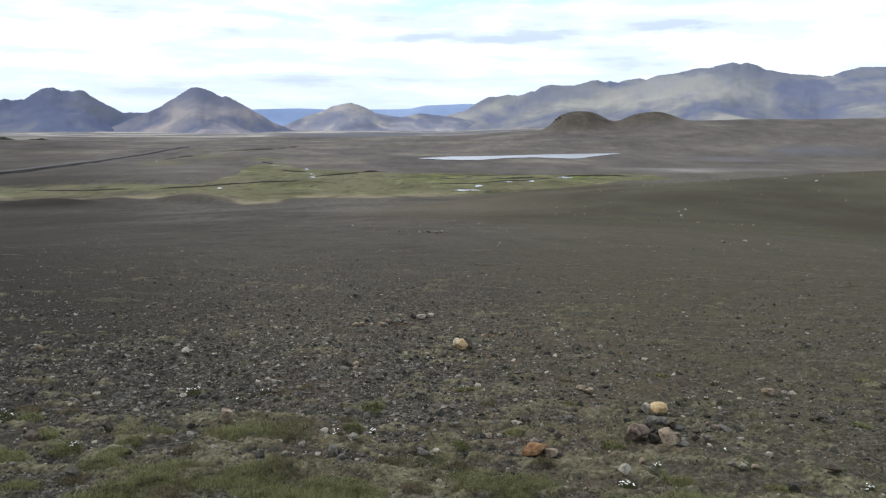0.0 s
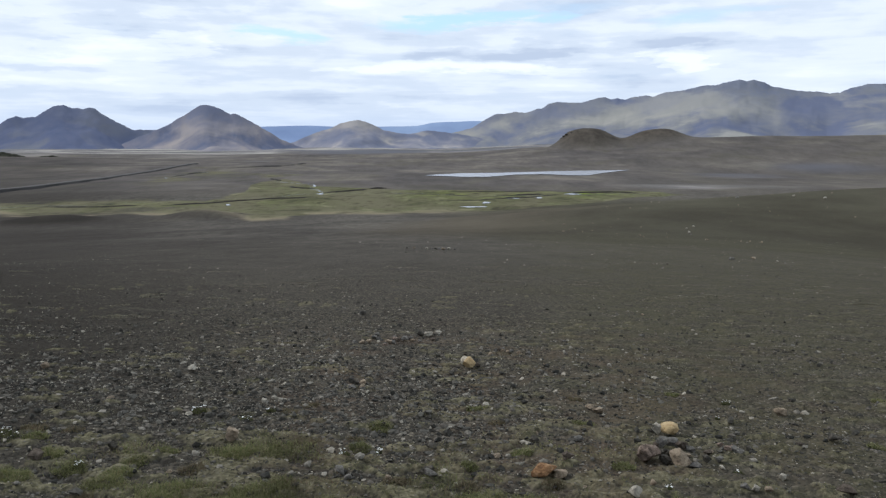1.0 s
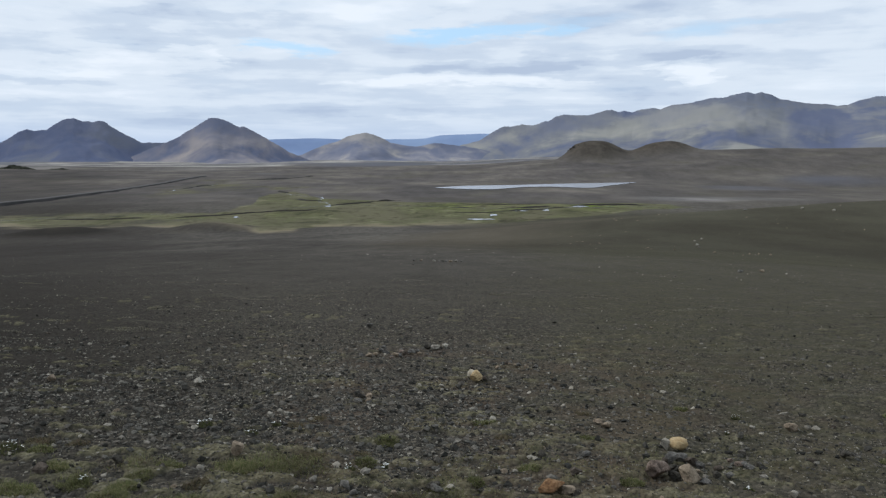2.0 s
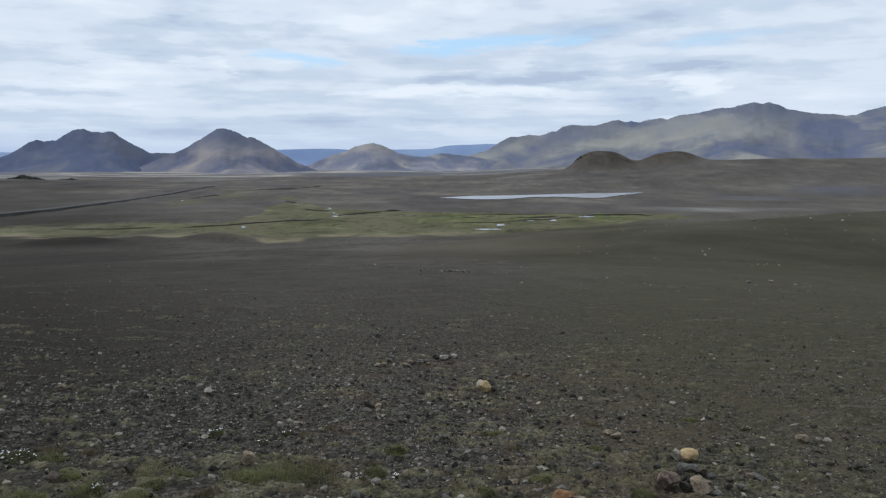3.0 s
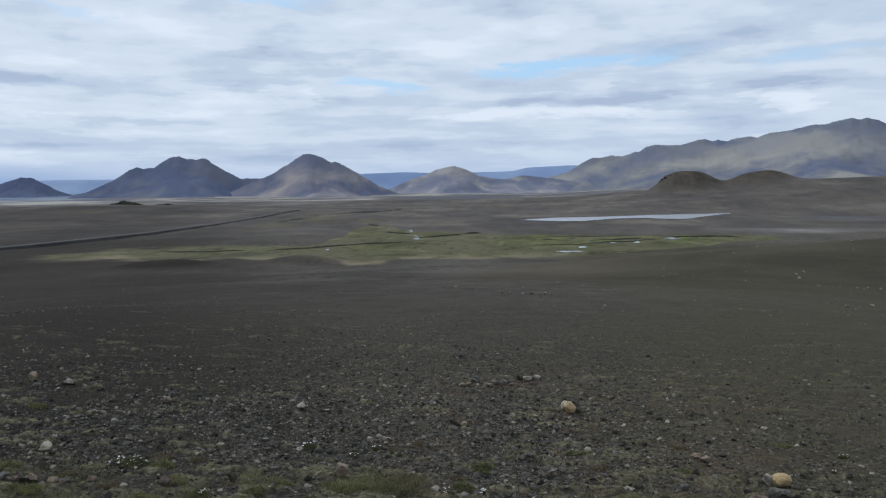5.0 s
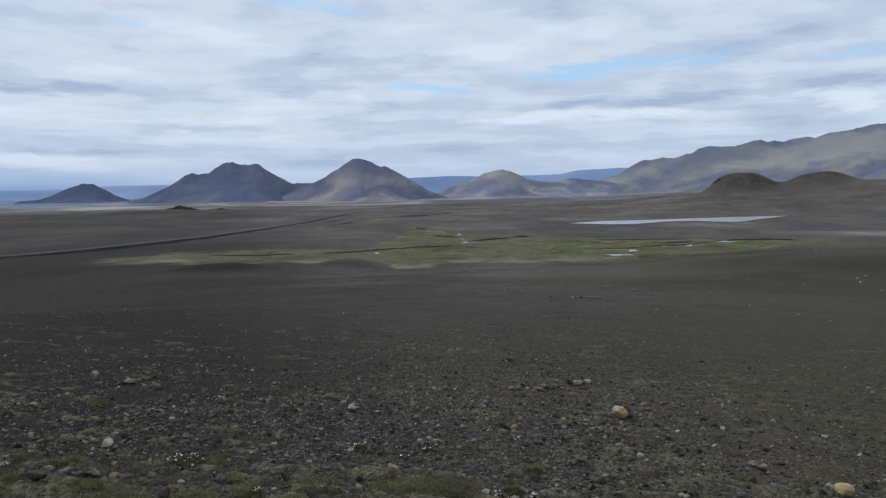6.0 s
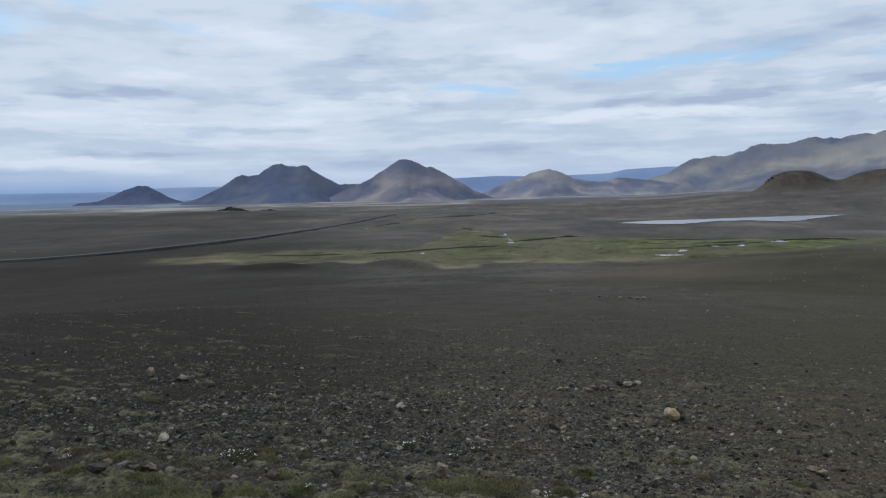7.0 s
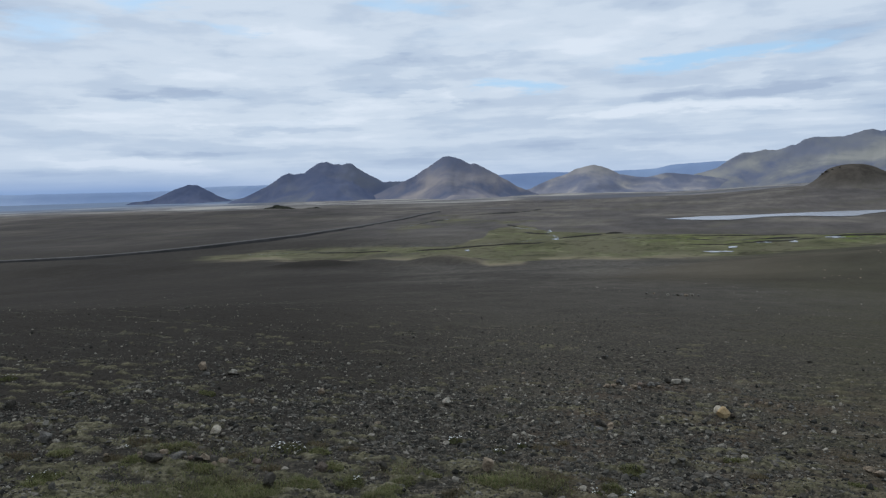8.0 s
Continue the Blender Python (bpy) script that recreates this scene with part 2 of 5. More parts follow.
def at(az, r, lift=0.0):
    """A place on the ground by bearing (degrees) and distance."""
    x, y = r * math.sin(radians(az)), r * math.cos(radians(az))
    return Vector((x, y, float(ground(x, y)) + lift))


# ---- materials ----
def material(name, rough=0.9, metal=0.0):
    m = bpy.data.materials.new(name)
    m.use_nodes = True
    tr = m.node_tree
    bsdf = tr.nodes["Principled BSDF"]
    bsdf.inputs["Roughness"].default_value = rough
    bsdf.inputs["Metallic"].default_value = metal
    bsdf.inputs["Specular IOR Level"].default_value = 0.25
    return m, tr, bsdf


def place_vec(tr):
    return tr.nodes.new("ShaderNodeNewGeometry").outputs["Position"]


def attribute(tr, name):
    n = tr.nodes.new("ShaderNodeAttribute")
    n.attribute_name = name
    return n.outputs["Fac"]


def bump(tr, bsdf, height, strength, distance):
    n = node(tr, "ShaderNodeBump", Strength=strength, Distance=distance)
    link(tr, height, n.inputs["Height"])
    link(tr, n.outputs[0], bsdf.inputs["Normal"])


def ground_material():
    m, tr, bsdf = material("volcanic_gravel_and_moss", 1.0)
    bsdf.inputs["Specular IOR Level"].default_value = 0.02
    pos = place_vec(tr)
    wide = noise_fac(tr, stretched(tr, pos, 1.0, 0.6, 1.0), 0.017, 6, 0.6, 0.3)
    mid = noise_fac(tr, pos, 0.7, 6, 0.65)
    grit = noise_fac(tr, pos, 16.0, 5, 0.72)
    cells = node(tr, "ShaderNodeTexVoronoi", Scale=30.0)
    link(tr, pos, cells.inputs["Vector"])
    pick = tr.nodes.new("ShaderNodeSeparateColor")
    link(tr, cells.outputs["Color"], pick.inputs[0])
    # black and grey scoria, some brown, a few pale grains
    soil = ramp(tr, grit, [(0.38, (0.017, 0.016, 0.014)), (0.50, (0.038, 0.035, 0.031)), (0.62, (0.084, 0.075, 0.064))])
    grain = ramp(tr, pick.outputs[0], [(0.0, (0.016, 0.015, 0.014)), (0.5, (0.045, 0.041, 0.037)), (0.85, (0.090, 0.080, 0.068)), (1.0, (0.18, 0.16, 0.13))])
    base = mix(tr, 0.5, soil, grain)
    base = mix(tr, ramp(tr, mid, [(0.50, 0.0), (0.72, 0.4)]), base, (0.076, 0.070, 0.060))
    # long even slopes of fine ash farther down, browner on the hill
    ash = ramp(tr, wide, [(0.40, (0.054, 0.0495, 0.0470)), (0.50, (0.071, 0.0655, 0.0615)), (0.62, (0.091, 0.083, 0.075))])
    fleck = noise_fac(tr, stretched(tr, pos, 1.0, 0.45, 1.0), 0.42, 7, 0.74)
    ash = mix(tr, 1.0, ash, ramp(tr, fleck, [(0.36, 0.70), (0.50, 1.0), (0.62, 1.25), (0.70, 1.7)]), "MULTIPLY")
    base = mix(tr, math_node(tr, "MULTIPLY", attribute(tr, "ash"), 0.9), base, ash)
    hill = ramp(tr, wide, [(0.40, (0.038, 0.035, 0.026)), (0.5, (0.049, 0.046, 0.034)), (0.62, (0.061, 0.059, 0.043))])
    base = mix(tr, math_node(tr, "MULTIPLY", attribute(tr, "brown"), 0.85), base, hill)
    base = mix(tr, attribute(tr, "ruddy"), base, ramp(tr, wide, [(0.40, (0.050, 0.0435, 0.035)), (0.60, (0.075, 0.065, 0.052))]))
    base = mix(tr, attribute(tr, "hummock"), base, ramp(tr, noise_fac(tr, pos, 0.06, 6, 0.65), [(0.40, (0.045, 0.039, 0.0345)), (0.60, (0.070, 0.061, 0.054))]))
    # the plain: grey-brown ash, its colour lightened and turned violet for haze, with olive turf and dark hollows
    strip = noise_fac(tr, stretched(tr, pos, 0.9, 0.7, 1.0), 0.012, 6, 0.58, 0.3)
    plain = ramp(tr, strip, [(0.37, (0.062, 0.057, 0.059)), (0.46, (0.076, 0.069, 0.070)), (0.55, (0.090, 0.081, 0.079)), (0.65, (0.116, 0.105, 0.097))])
    grain_wide = noise_fac(tr, stretched(tr, pos, 1.0, 0.35, 1.0), 0.06, 7, 0.7, 0.3)
    plain = mix(tr, 1.0, plain, ramp(tr, grain_wide, [(0.36, 0.80), (0.50, 1.0), (0.64, 1.2)]), "MULTIPLY")
    olive = noise_fac(tr, stretched(tr, pos, 1.0, 0.7, 1.0), 0.018, 6, 0.65, 0.5)
    plain = mix(tr, ramp(tr, olive, [(0.52, 0.0), (0.64, 0.30)]), plain, (0.088, 0.084, 0.058))
    base = mix(tr, math_node(tr, "MULTIPLY", attribute(tr, "plain"), ramp(tr, strip, [(0.2, 0.75), (0.6, 1.0)])), base, plain)
    # darker towards one hand: side shading put into the colour, with black sand on two dunes
    base = mix(tr, math_node(tr, "MULTIPLY", attribute(tr, "black"), 0.78), base, (0.0222, 0.0198, 0.0184))
    # moss and dry grass close by
    mossy = noise_fac(tr, pos, 5.5, 6, 0.7)
    moss = ramp(tr, mossy, [(0.38, (0.022, 0.022, 0.014)), (0.46, (0.064, 0.062, 0.040)), (0.54, (0.112, 0.104, 0.066)), (0.63, (0.155, 0.146, 0.106))])
    moss_at = math_node(tr, "MULTIPLY", attribute(tr, "moss"), ramp(tr, noise_fac(tr, pos, 24.0, 4, 0.7), [(0.36, 0.2), (0.52, 0.95)]))
    base = mix(tr, moss_at, base, moss)
    # olive-brown crust of thin moss between the stones
    crust = noise_fac(tr, pos, 2.4, 6, 0.68)
    base = mix(tr, math_node(tr, "MULTIPLY", attribute(tr, "olive"), ramp(tr, crust, [(0.40, 0.15), (0.58, 0.72)])), base, ramp(tr, mossy, [(0.40, (0.046, 0.043, 0.029)), (0.60, (0.072, 0.068, 0.046))]))
    # grey cushions across the slope
    cushion = ramp(tr, noise_fac(tr, pos, 17.0, 5, 0.7), [(0.38, (0.046, 0.045, 0.030)), (0.50, (0.102, 0.094, 0.062)), (0.62, (0.150, 0.139, 0.102))])
    base = mix(tr, math_node(tr, "MULTIPLY", attribute(tr, "strip"), ramp(tr, mossy, [(0.34, 0.45), (0.52, 0.95)])), base, cushion)
    # reddish heath in patches
    heath = noise_fac(tr, pos, 1.3, 5, 0.65, 0.4)
    base = mix(tr, math_node(tr, "MULTIPLY", attribute(tr, "heath"), ramp(tr, heath, [(0.45, 0.0), (0.62, 0.36)])), base, (0.088, 0.061, 0.046))
    # thin pale streaks of turf on the slope
    streak = noise_fac(tr, stretched(tr, pos, 0.5, 1.5, 1.0), 1.5, 6, 0.68, 0.8)
    streak_at = math_node(tr, "MULTIPLY", attribute(tr, "turf"), ramp(tr, streak, [(0.56, 0.0), (0.68, 0.34)]))
    base = mix(tr, streak_at, base, (0.130, 0.124, 0.104))
    # the meadow along the stream
    field = noise_fac(tr, stretched(tr, pos, 1.0, 0.7, 1.0), 0.055, 7, 0.68, 0.5)
    meadow = ramp(tr, field, [(0.36, (0.042, 0.040, 0.026)), (0.43, (0.066, 0.067, 0.038)), (0.49, (0.088, 0.083, 0.055)), (0.55, (0.080, 0.084, 0.045)), (0.64, (0.142, 0.132, 0.088))])
    meadow = mix(tr, math_node(tr, "MULTIPLY", attribute(tr, "lush"), ramp(tr, field, [(0.38, 0.35), (0.52, 1.0)])), meadow, ramp(tr, noise_fac(tr, stretched(tr, pos, 0.8, 0.6, 1.0), 0.15, 5, 0.66, 0.4), [(0.38, (0.024, 0.029, 0.011)), (0.47, (0.076, 0.100, 0.018)), (0.55, (0.110, 0.138, 0.026)), (0.66, (0.22, 0.225, 0.080))]))
    tuss = noise_fac(tr, stretched(tr, pos, 1.0, 0.5, 1.0), 0.028, 6, 0.66, 0.4)
    meadow = mix(tr, ramp(tr, tuss, [(0.46, 0.0), (0.58, 0.72)]), meadow, (0.102, 0.094, 0.065))
    dots = noise_fac(tr, stretched(tr, pos, 0.5, 0.30, 1.0), 0.34, 4, 0.62)
    meadow = mix(tr, ramp(tr, dots, [(0.55, 0.0), (0.66, 0.7)]), meadow, (0.034, 0.032, 0.021))
    field_at = math_node(tr, "ADD", attribute(tr, "meadow"), math_node(tr, "MULTIPLY", math_node(tr, "SUBTRACT", noise_fac(tr, stretched(tr, pos, 0.8, 1.0, 1.0), 0.035, 6, 0.68), 0.5), 2.0))
    field_at = math_node(tr, "MULTIPLY", ramp(tr, field_at, [(0.36, 0.0), (0.74, 0.95)]), ramp(tr, attribute(tr, "meadow"), [(0.02, 0.0), (0.2, 1.0)]))
    base = mix(tr, field_at, base, meadow)
    base = mix(tr, math_node(tr, "MULTIPLY", attribute(tr, "sand"), ramp(tr, field, [(0.38, 0.35), (0.56, 0.95)])), base, (0.168, 0.146, 0.106))
    # pale flats far out on the plain, with mountain-foot haze put into their colour
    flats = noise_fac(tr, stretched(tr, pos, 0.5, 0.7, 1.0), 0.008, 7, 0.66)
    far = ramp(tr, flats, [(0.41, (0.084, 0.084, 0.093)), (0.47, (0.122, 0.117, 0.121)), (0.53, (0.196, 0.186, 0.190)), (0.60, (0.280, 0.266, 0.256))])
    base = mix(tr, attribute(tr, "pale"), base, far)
    # old lava in front of the hills, plus dark patches painted for hollows nearer in
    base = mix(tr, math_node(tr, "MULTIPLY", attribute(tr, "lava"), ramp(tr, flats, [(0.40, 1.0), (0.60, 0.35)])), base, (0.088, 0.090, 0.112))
    # distance haze over the far lowland, put into the colour as blue
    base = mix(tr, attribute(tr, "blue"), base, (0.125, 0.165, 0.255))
    base = mix(tr, 1.0, base, (1.36, 1.33, 1.20), "MULTIPLY")
    link(tr, base, bsdf.inputs["Base Color"])
    relief = math_node(tr, "ADD", math_node(tr, "MULTIPLY", cells.outputs["Distance"], -0.7), math_node(tr, "MULTIPLY", grit, 0.9))
    bump(tr, bsdf, relief, 1.0, 0.035)
    return m


def rock_material(name, dark, mid, light, scale=9.0, rough=0.85, random_shift=0.0):
    """Bare stone: two scales of mottling, pits and lichen specks."""
    m, tr, bsdf = material(name, rough)
    co = tr.nodes.new("ShaderNodeTexCoord").outputs["Object"]
    big = noise_fac(tr, co, scale, 5, 0.6, 0.3)
    small = noise_fac(tr, co, scale * 7, 4, 0.7)
    c = ramp(tr, math_node(tr, "ADD", math_node(tr, "MULTIPLY", big, 0.7), math_node(tr, "MULTIPLY", small, 0.3)), [(0.40, dark), (0.5, mid), (0.60, light)])
    if random_shift:
        info = tr.nodes.new("ShaderNodeObjectInfo").outputs["Random"]
        c = mix(tr, 1.0, c, ramp(tr, info, [(0.0, 1 - random_shift), (1.0, 1.0)]), "MULTIPLY")
    link(tr, c, bsdf.inputs["Base Color"])
    bsdf.inputs["Specular IOR Level"].default_value = 0.08
    bump(tr, bsdf, math_node(tr, "ADD", small, big), 1.0, 0.02)
    return m


def gravel_material(name="loose_stones", least=0.0):
    m, tr, bsdf = material(name, 0.9)
    bsdf.inputs["Specular IOR Level"].default_value = 0.12
    pos = place_vec(tr)
    rnd = tr.nodes.new("ShaderNodeNewGeometry").outputs["Random Per Island"]
    rnd = math_node(tr, "MULTIPLY_ADD", rnd, 1.0 - least, least)
    c = ramp(tr, rnd, [(0.0, (0.024, 0.023, 0.019)), (0.30, (0.055, 0.051, 0.042)), (0.60, (0.112, 0.104, 0.086)), (0.78, (0.114, 0.098, 0.078)), (0.90, (0.20, 0.182, 0.148)), (1.0, (0.34, 0.305, 0.24))])
    n = noise_fac(tr, pos, 45.0, 4, 0.7)
    c = mix(tr, 1.0, c, ramp(tr, n, [(0.3, 0.5), (0.7, 1.4)]), "MULTIPLY")
    link(tr, c, bsdf.inputs["Base Color"])
    bump(tr, bsdf, n, 0.8, 0.012)
    return m


def blade_material(name, stops):
    m, tr, bsdf = material(name, 0.9)
    bsdf.inputs["Specular IOR Level"].default_value = 0.1
    rnd = tr.nodes.new("ShaderNodeNewGeometry").outputs["Random Per Island"]
    c = ramp(tr, rnd, stops)
    n = noise_fac(tr, place_vec(tr), 2.3, 4, 0.6)
    c = mix(tr, 1.0, c, ramp(tr, n, [(0.3, 0.65), (0.7, 1.2)]), "MULTIPLY")
    link(tr, c, bsdf.inputs["Base Color"])
    thin = tr.nodes.new("ShaderNodeBsdfTranslucent")
    link(tr, c, thin.inputs["Color"])
    both = tr.nodes.new("ShaderNodeMixShader")
    both.inputs[0].default_value = 0.4
    link(tr, bsdf.outputs[0], both.inputs[1])
    link(tr, thin.outputs[0], both.inputs[2])
    link(tr, both.outputs[0], tr.nodes["Material Output"].inputs["Surface"])
    return m


def mountain_material(name, dark, mid, light, size, streak=1.0, head=None, low=0.0, high=1.0):
    """Bare hillside: broad tonal bands that stand in for cloud shade on ash, scree running downhill, thin moss."""
    m, tr, bsdf = material(name, 1.0)
    bsdf.inputs["Specular IOR Level"].default_value = 0.0
    pos = place_vec(tr)
    broad = noise_fac(tr, pos, 1.15 / size, 4, 0.55, 0.7)
    scree = noise_fac(tr, stretched(tr, pos, 1.0, 0.5, 1.0), 8.0 / size, 6, 0.65, 0.4)
    c = ramp(tr, math_node(tr, "ADD", math_node(tr, "MULTIPLY", broad, 0.82), math_node(tr, "MULTIPLY", scree, 0.18 * streak)), [(0.38, dark), (0.5, mid), (0.61, light)])
    field = attribute(tr, "field")
    ragged = math_node(tr, "MULTIPLY", math_node(tr, "SUBTRACT", math_node(tr, "ADD", broad, scree), 1.0), 0.8)
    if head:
        # darker rock of the head; below it pale scree and foot haze share the lighter colour
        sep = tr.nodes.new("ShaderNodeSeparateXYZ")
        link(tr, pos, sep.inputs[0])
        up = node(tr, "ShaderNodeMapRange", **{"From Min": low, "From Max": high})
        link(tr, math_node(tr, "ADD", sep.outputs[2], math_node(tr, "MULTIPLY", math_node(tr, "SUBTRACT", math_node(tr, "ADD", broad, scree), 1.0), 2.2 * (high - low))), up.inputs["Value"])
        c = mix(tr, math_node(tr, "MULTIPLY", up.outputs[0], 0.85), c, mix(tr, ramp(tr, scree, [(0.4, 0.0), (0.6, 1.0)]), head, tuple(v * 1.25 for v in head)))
    # the field mask paints sun patches paler and cloud shade darker
    c = mix(tr, ramp(tr, math_node(tr, "ADD", field, ragged), [(0.05, 0.0), (1.0, 0.62)], True), c, light)
    c = mix(tr, ramp(tr, math_node(tr, "SUBTRACT", ragged, field), [(0.05, 0.0), (1.0, 0.7)], True), c, dark)
    link(tr, c, bsdf.inputs["Base Color"])
    bump(tr, bsdf, scree, 0.25, size * 0.02)
    return m


def water_material(name, tint, rough):
    m, tr, bsdf = material(name, rough)
    bsdf.inputs["Base Color"].default_value = (*tint, 1)
    bsdf.inputs["IOR"].default_value = 1.333
    bsdf.inputs["Specular IOR Level"].default_value = 0.5
    n = noise_fac(tr, stretched(tr, place_vec(tr), 1.0, 0.5, 1.0), 1.4, 4, 0.6)
    bump(tr, bsdf, n, 0.06, 0.05)
    return m


GROUND = ground_material()
GRAVEL = gravel_material()
FAR_STONES = gravel_material("weathered_far_stones", 0.5)
# part of the sky's reflection is put into the lake's base colour
LAKE = water_material("lake_water", (0.24, 0.24, 0.26), 0.26)
STREAM = water_material("stream_water", (0.10, 0.10, 0.085), 0.10)

# ---- the ground sheet ----
def mesh_from(name, verts, quads, tris=None, smooth=True):
    """A mesh from arrays of places, four-sided faces and three-sided faces."""
    me = bpy.data.meshes.new(name)
    verts = np.asarray(verts, np.float32)
    quads = np.zeros((0, 4), np.int32) if quads is None else np.asarray(quads, np.int32)
    tris = np.zeros((0, 3), np.int32) if tris is None else np.asarray(tris, np.int32)
    me.vertices.add(len(verts))
    me.vertices.foreach_set("co", verts.ravel())
    loops = np.concatenate([quads.ravel(), tris.ravel()]).astype(np.int32)
    me.loops.add(len(loops))
    me.loops.foreach_set("vertex_index", loops)
    starts = np.concatenate([np.arange(len(quads)) * 4, len(quads) * 4 + np.arange(len(tris)) * 3]).astype(np.int32)
    me.polygons.add(len(starts))
    me.polygons.foreach_set("loop_start", starts)
    me.polygons.foreach_set("use_smooth", np.full(len(starts), smooth))
    me.update(calc_edges=True)
    me.validate()
    return me


def grid_quads(rows, cols, wrap=False):
    i, j = np.meshgrid(np.arange(rows - 1), np.arange(cols if wrap else cols - 1), indexing="ij")
    k = (j + 1) % cols
    return np.stack([i * cols + j, i * cols + k, (i + 1) * cols + k, (i + 1) * cols + j], -1).reshape(-1, 4)


def add_mask(me, name, values):
    at_ = me.attributes.new(name, "FLOAT", "POINT")
    at_.data.foreach_set("value", np.asarray(values, np.float32))


def meadow_masks(x, y):
    r, az = np.hypot(x, y), np.degrees(np.arctan2(x, y))
    rough = 7 * fbm(x, y, 45, 4, 51)
    q = r + rough
    south = np.interp(az, (-42, -31, -29, -25, -22, -19, -16, -15, -12.6, -11, -8, -3.7, 0.7, 3.3, 7.2, 11.4, 14.2, 18), (395, 372, 338, 345, 348, 325, 312, 282, 294, 324, 328, 324, 331, 336, 361, 392, 437, 480))
    north = np.interp(az, (-42, -31, -27.4, -23.9, -18.2, -17, -15.4, -15, -14.2, -12.5, -11.5, -10.5, -8, -4, -1, 3, 9, 13.4, 15.4, 19), (402, 450, 446, 440, 418, 440, 478, 560, 600, 625, 590, 530, 515, 485, 495, 489, 470, 505, 500, 490))
    m = ease(q, south - 7, south + 9) * (1 - ease(q, north - 14, north + 16)) * ease(az, -42, -33) * (1 - ease(az, 14, 20))
    m = m * (1 - 0.5 * (1 - ease(az, -19, -15.5)) * (1 - np.exp(-((r - 402) / 20) ** 2)))
    # thin turf beside the upper brook
    m = m + 0.62 * lump(x, y, -20.6, 650, 26, 50) + 0.66 * lump(x, y, -17.6, 770, 40, 90) + 0.5 * lump(x, y, -12.8, 680, 40, 60)
    m = m * (1 - np.clip(1.5 * lump(x, y, -28.2, 318, 19, 17, 3) + 1.5 * lump(x, y, -18.6, 314, 17, 16, 3), 0, 1))
    lush = lump(x, y, 3.5, 455, 45, 38) + 0.9 * lump(x, y, 10, 465, 40, 30) + 0.35 * lump(x, y, -9, 520, 40, 40) + 0.4 * lump(x, y, -18, 400, 40, 16)
    shore = np.exp(-((q - south - 2) / 15) ** 2) * ease(az, -38, -32) * (1 - ease(az, -3, 4)) * ease(fbm(x, y, 26, 3, 58), -0.25, 0.25)
    return m, np.clip(lush * (0.75 + 0.5 * fbm(x, y, 18, 3, 57)), 0, 1), shore


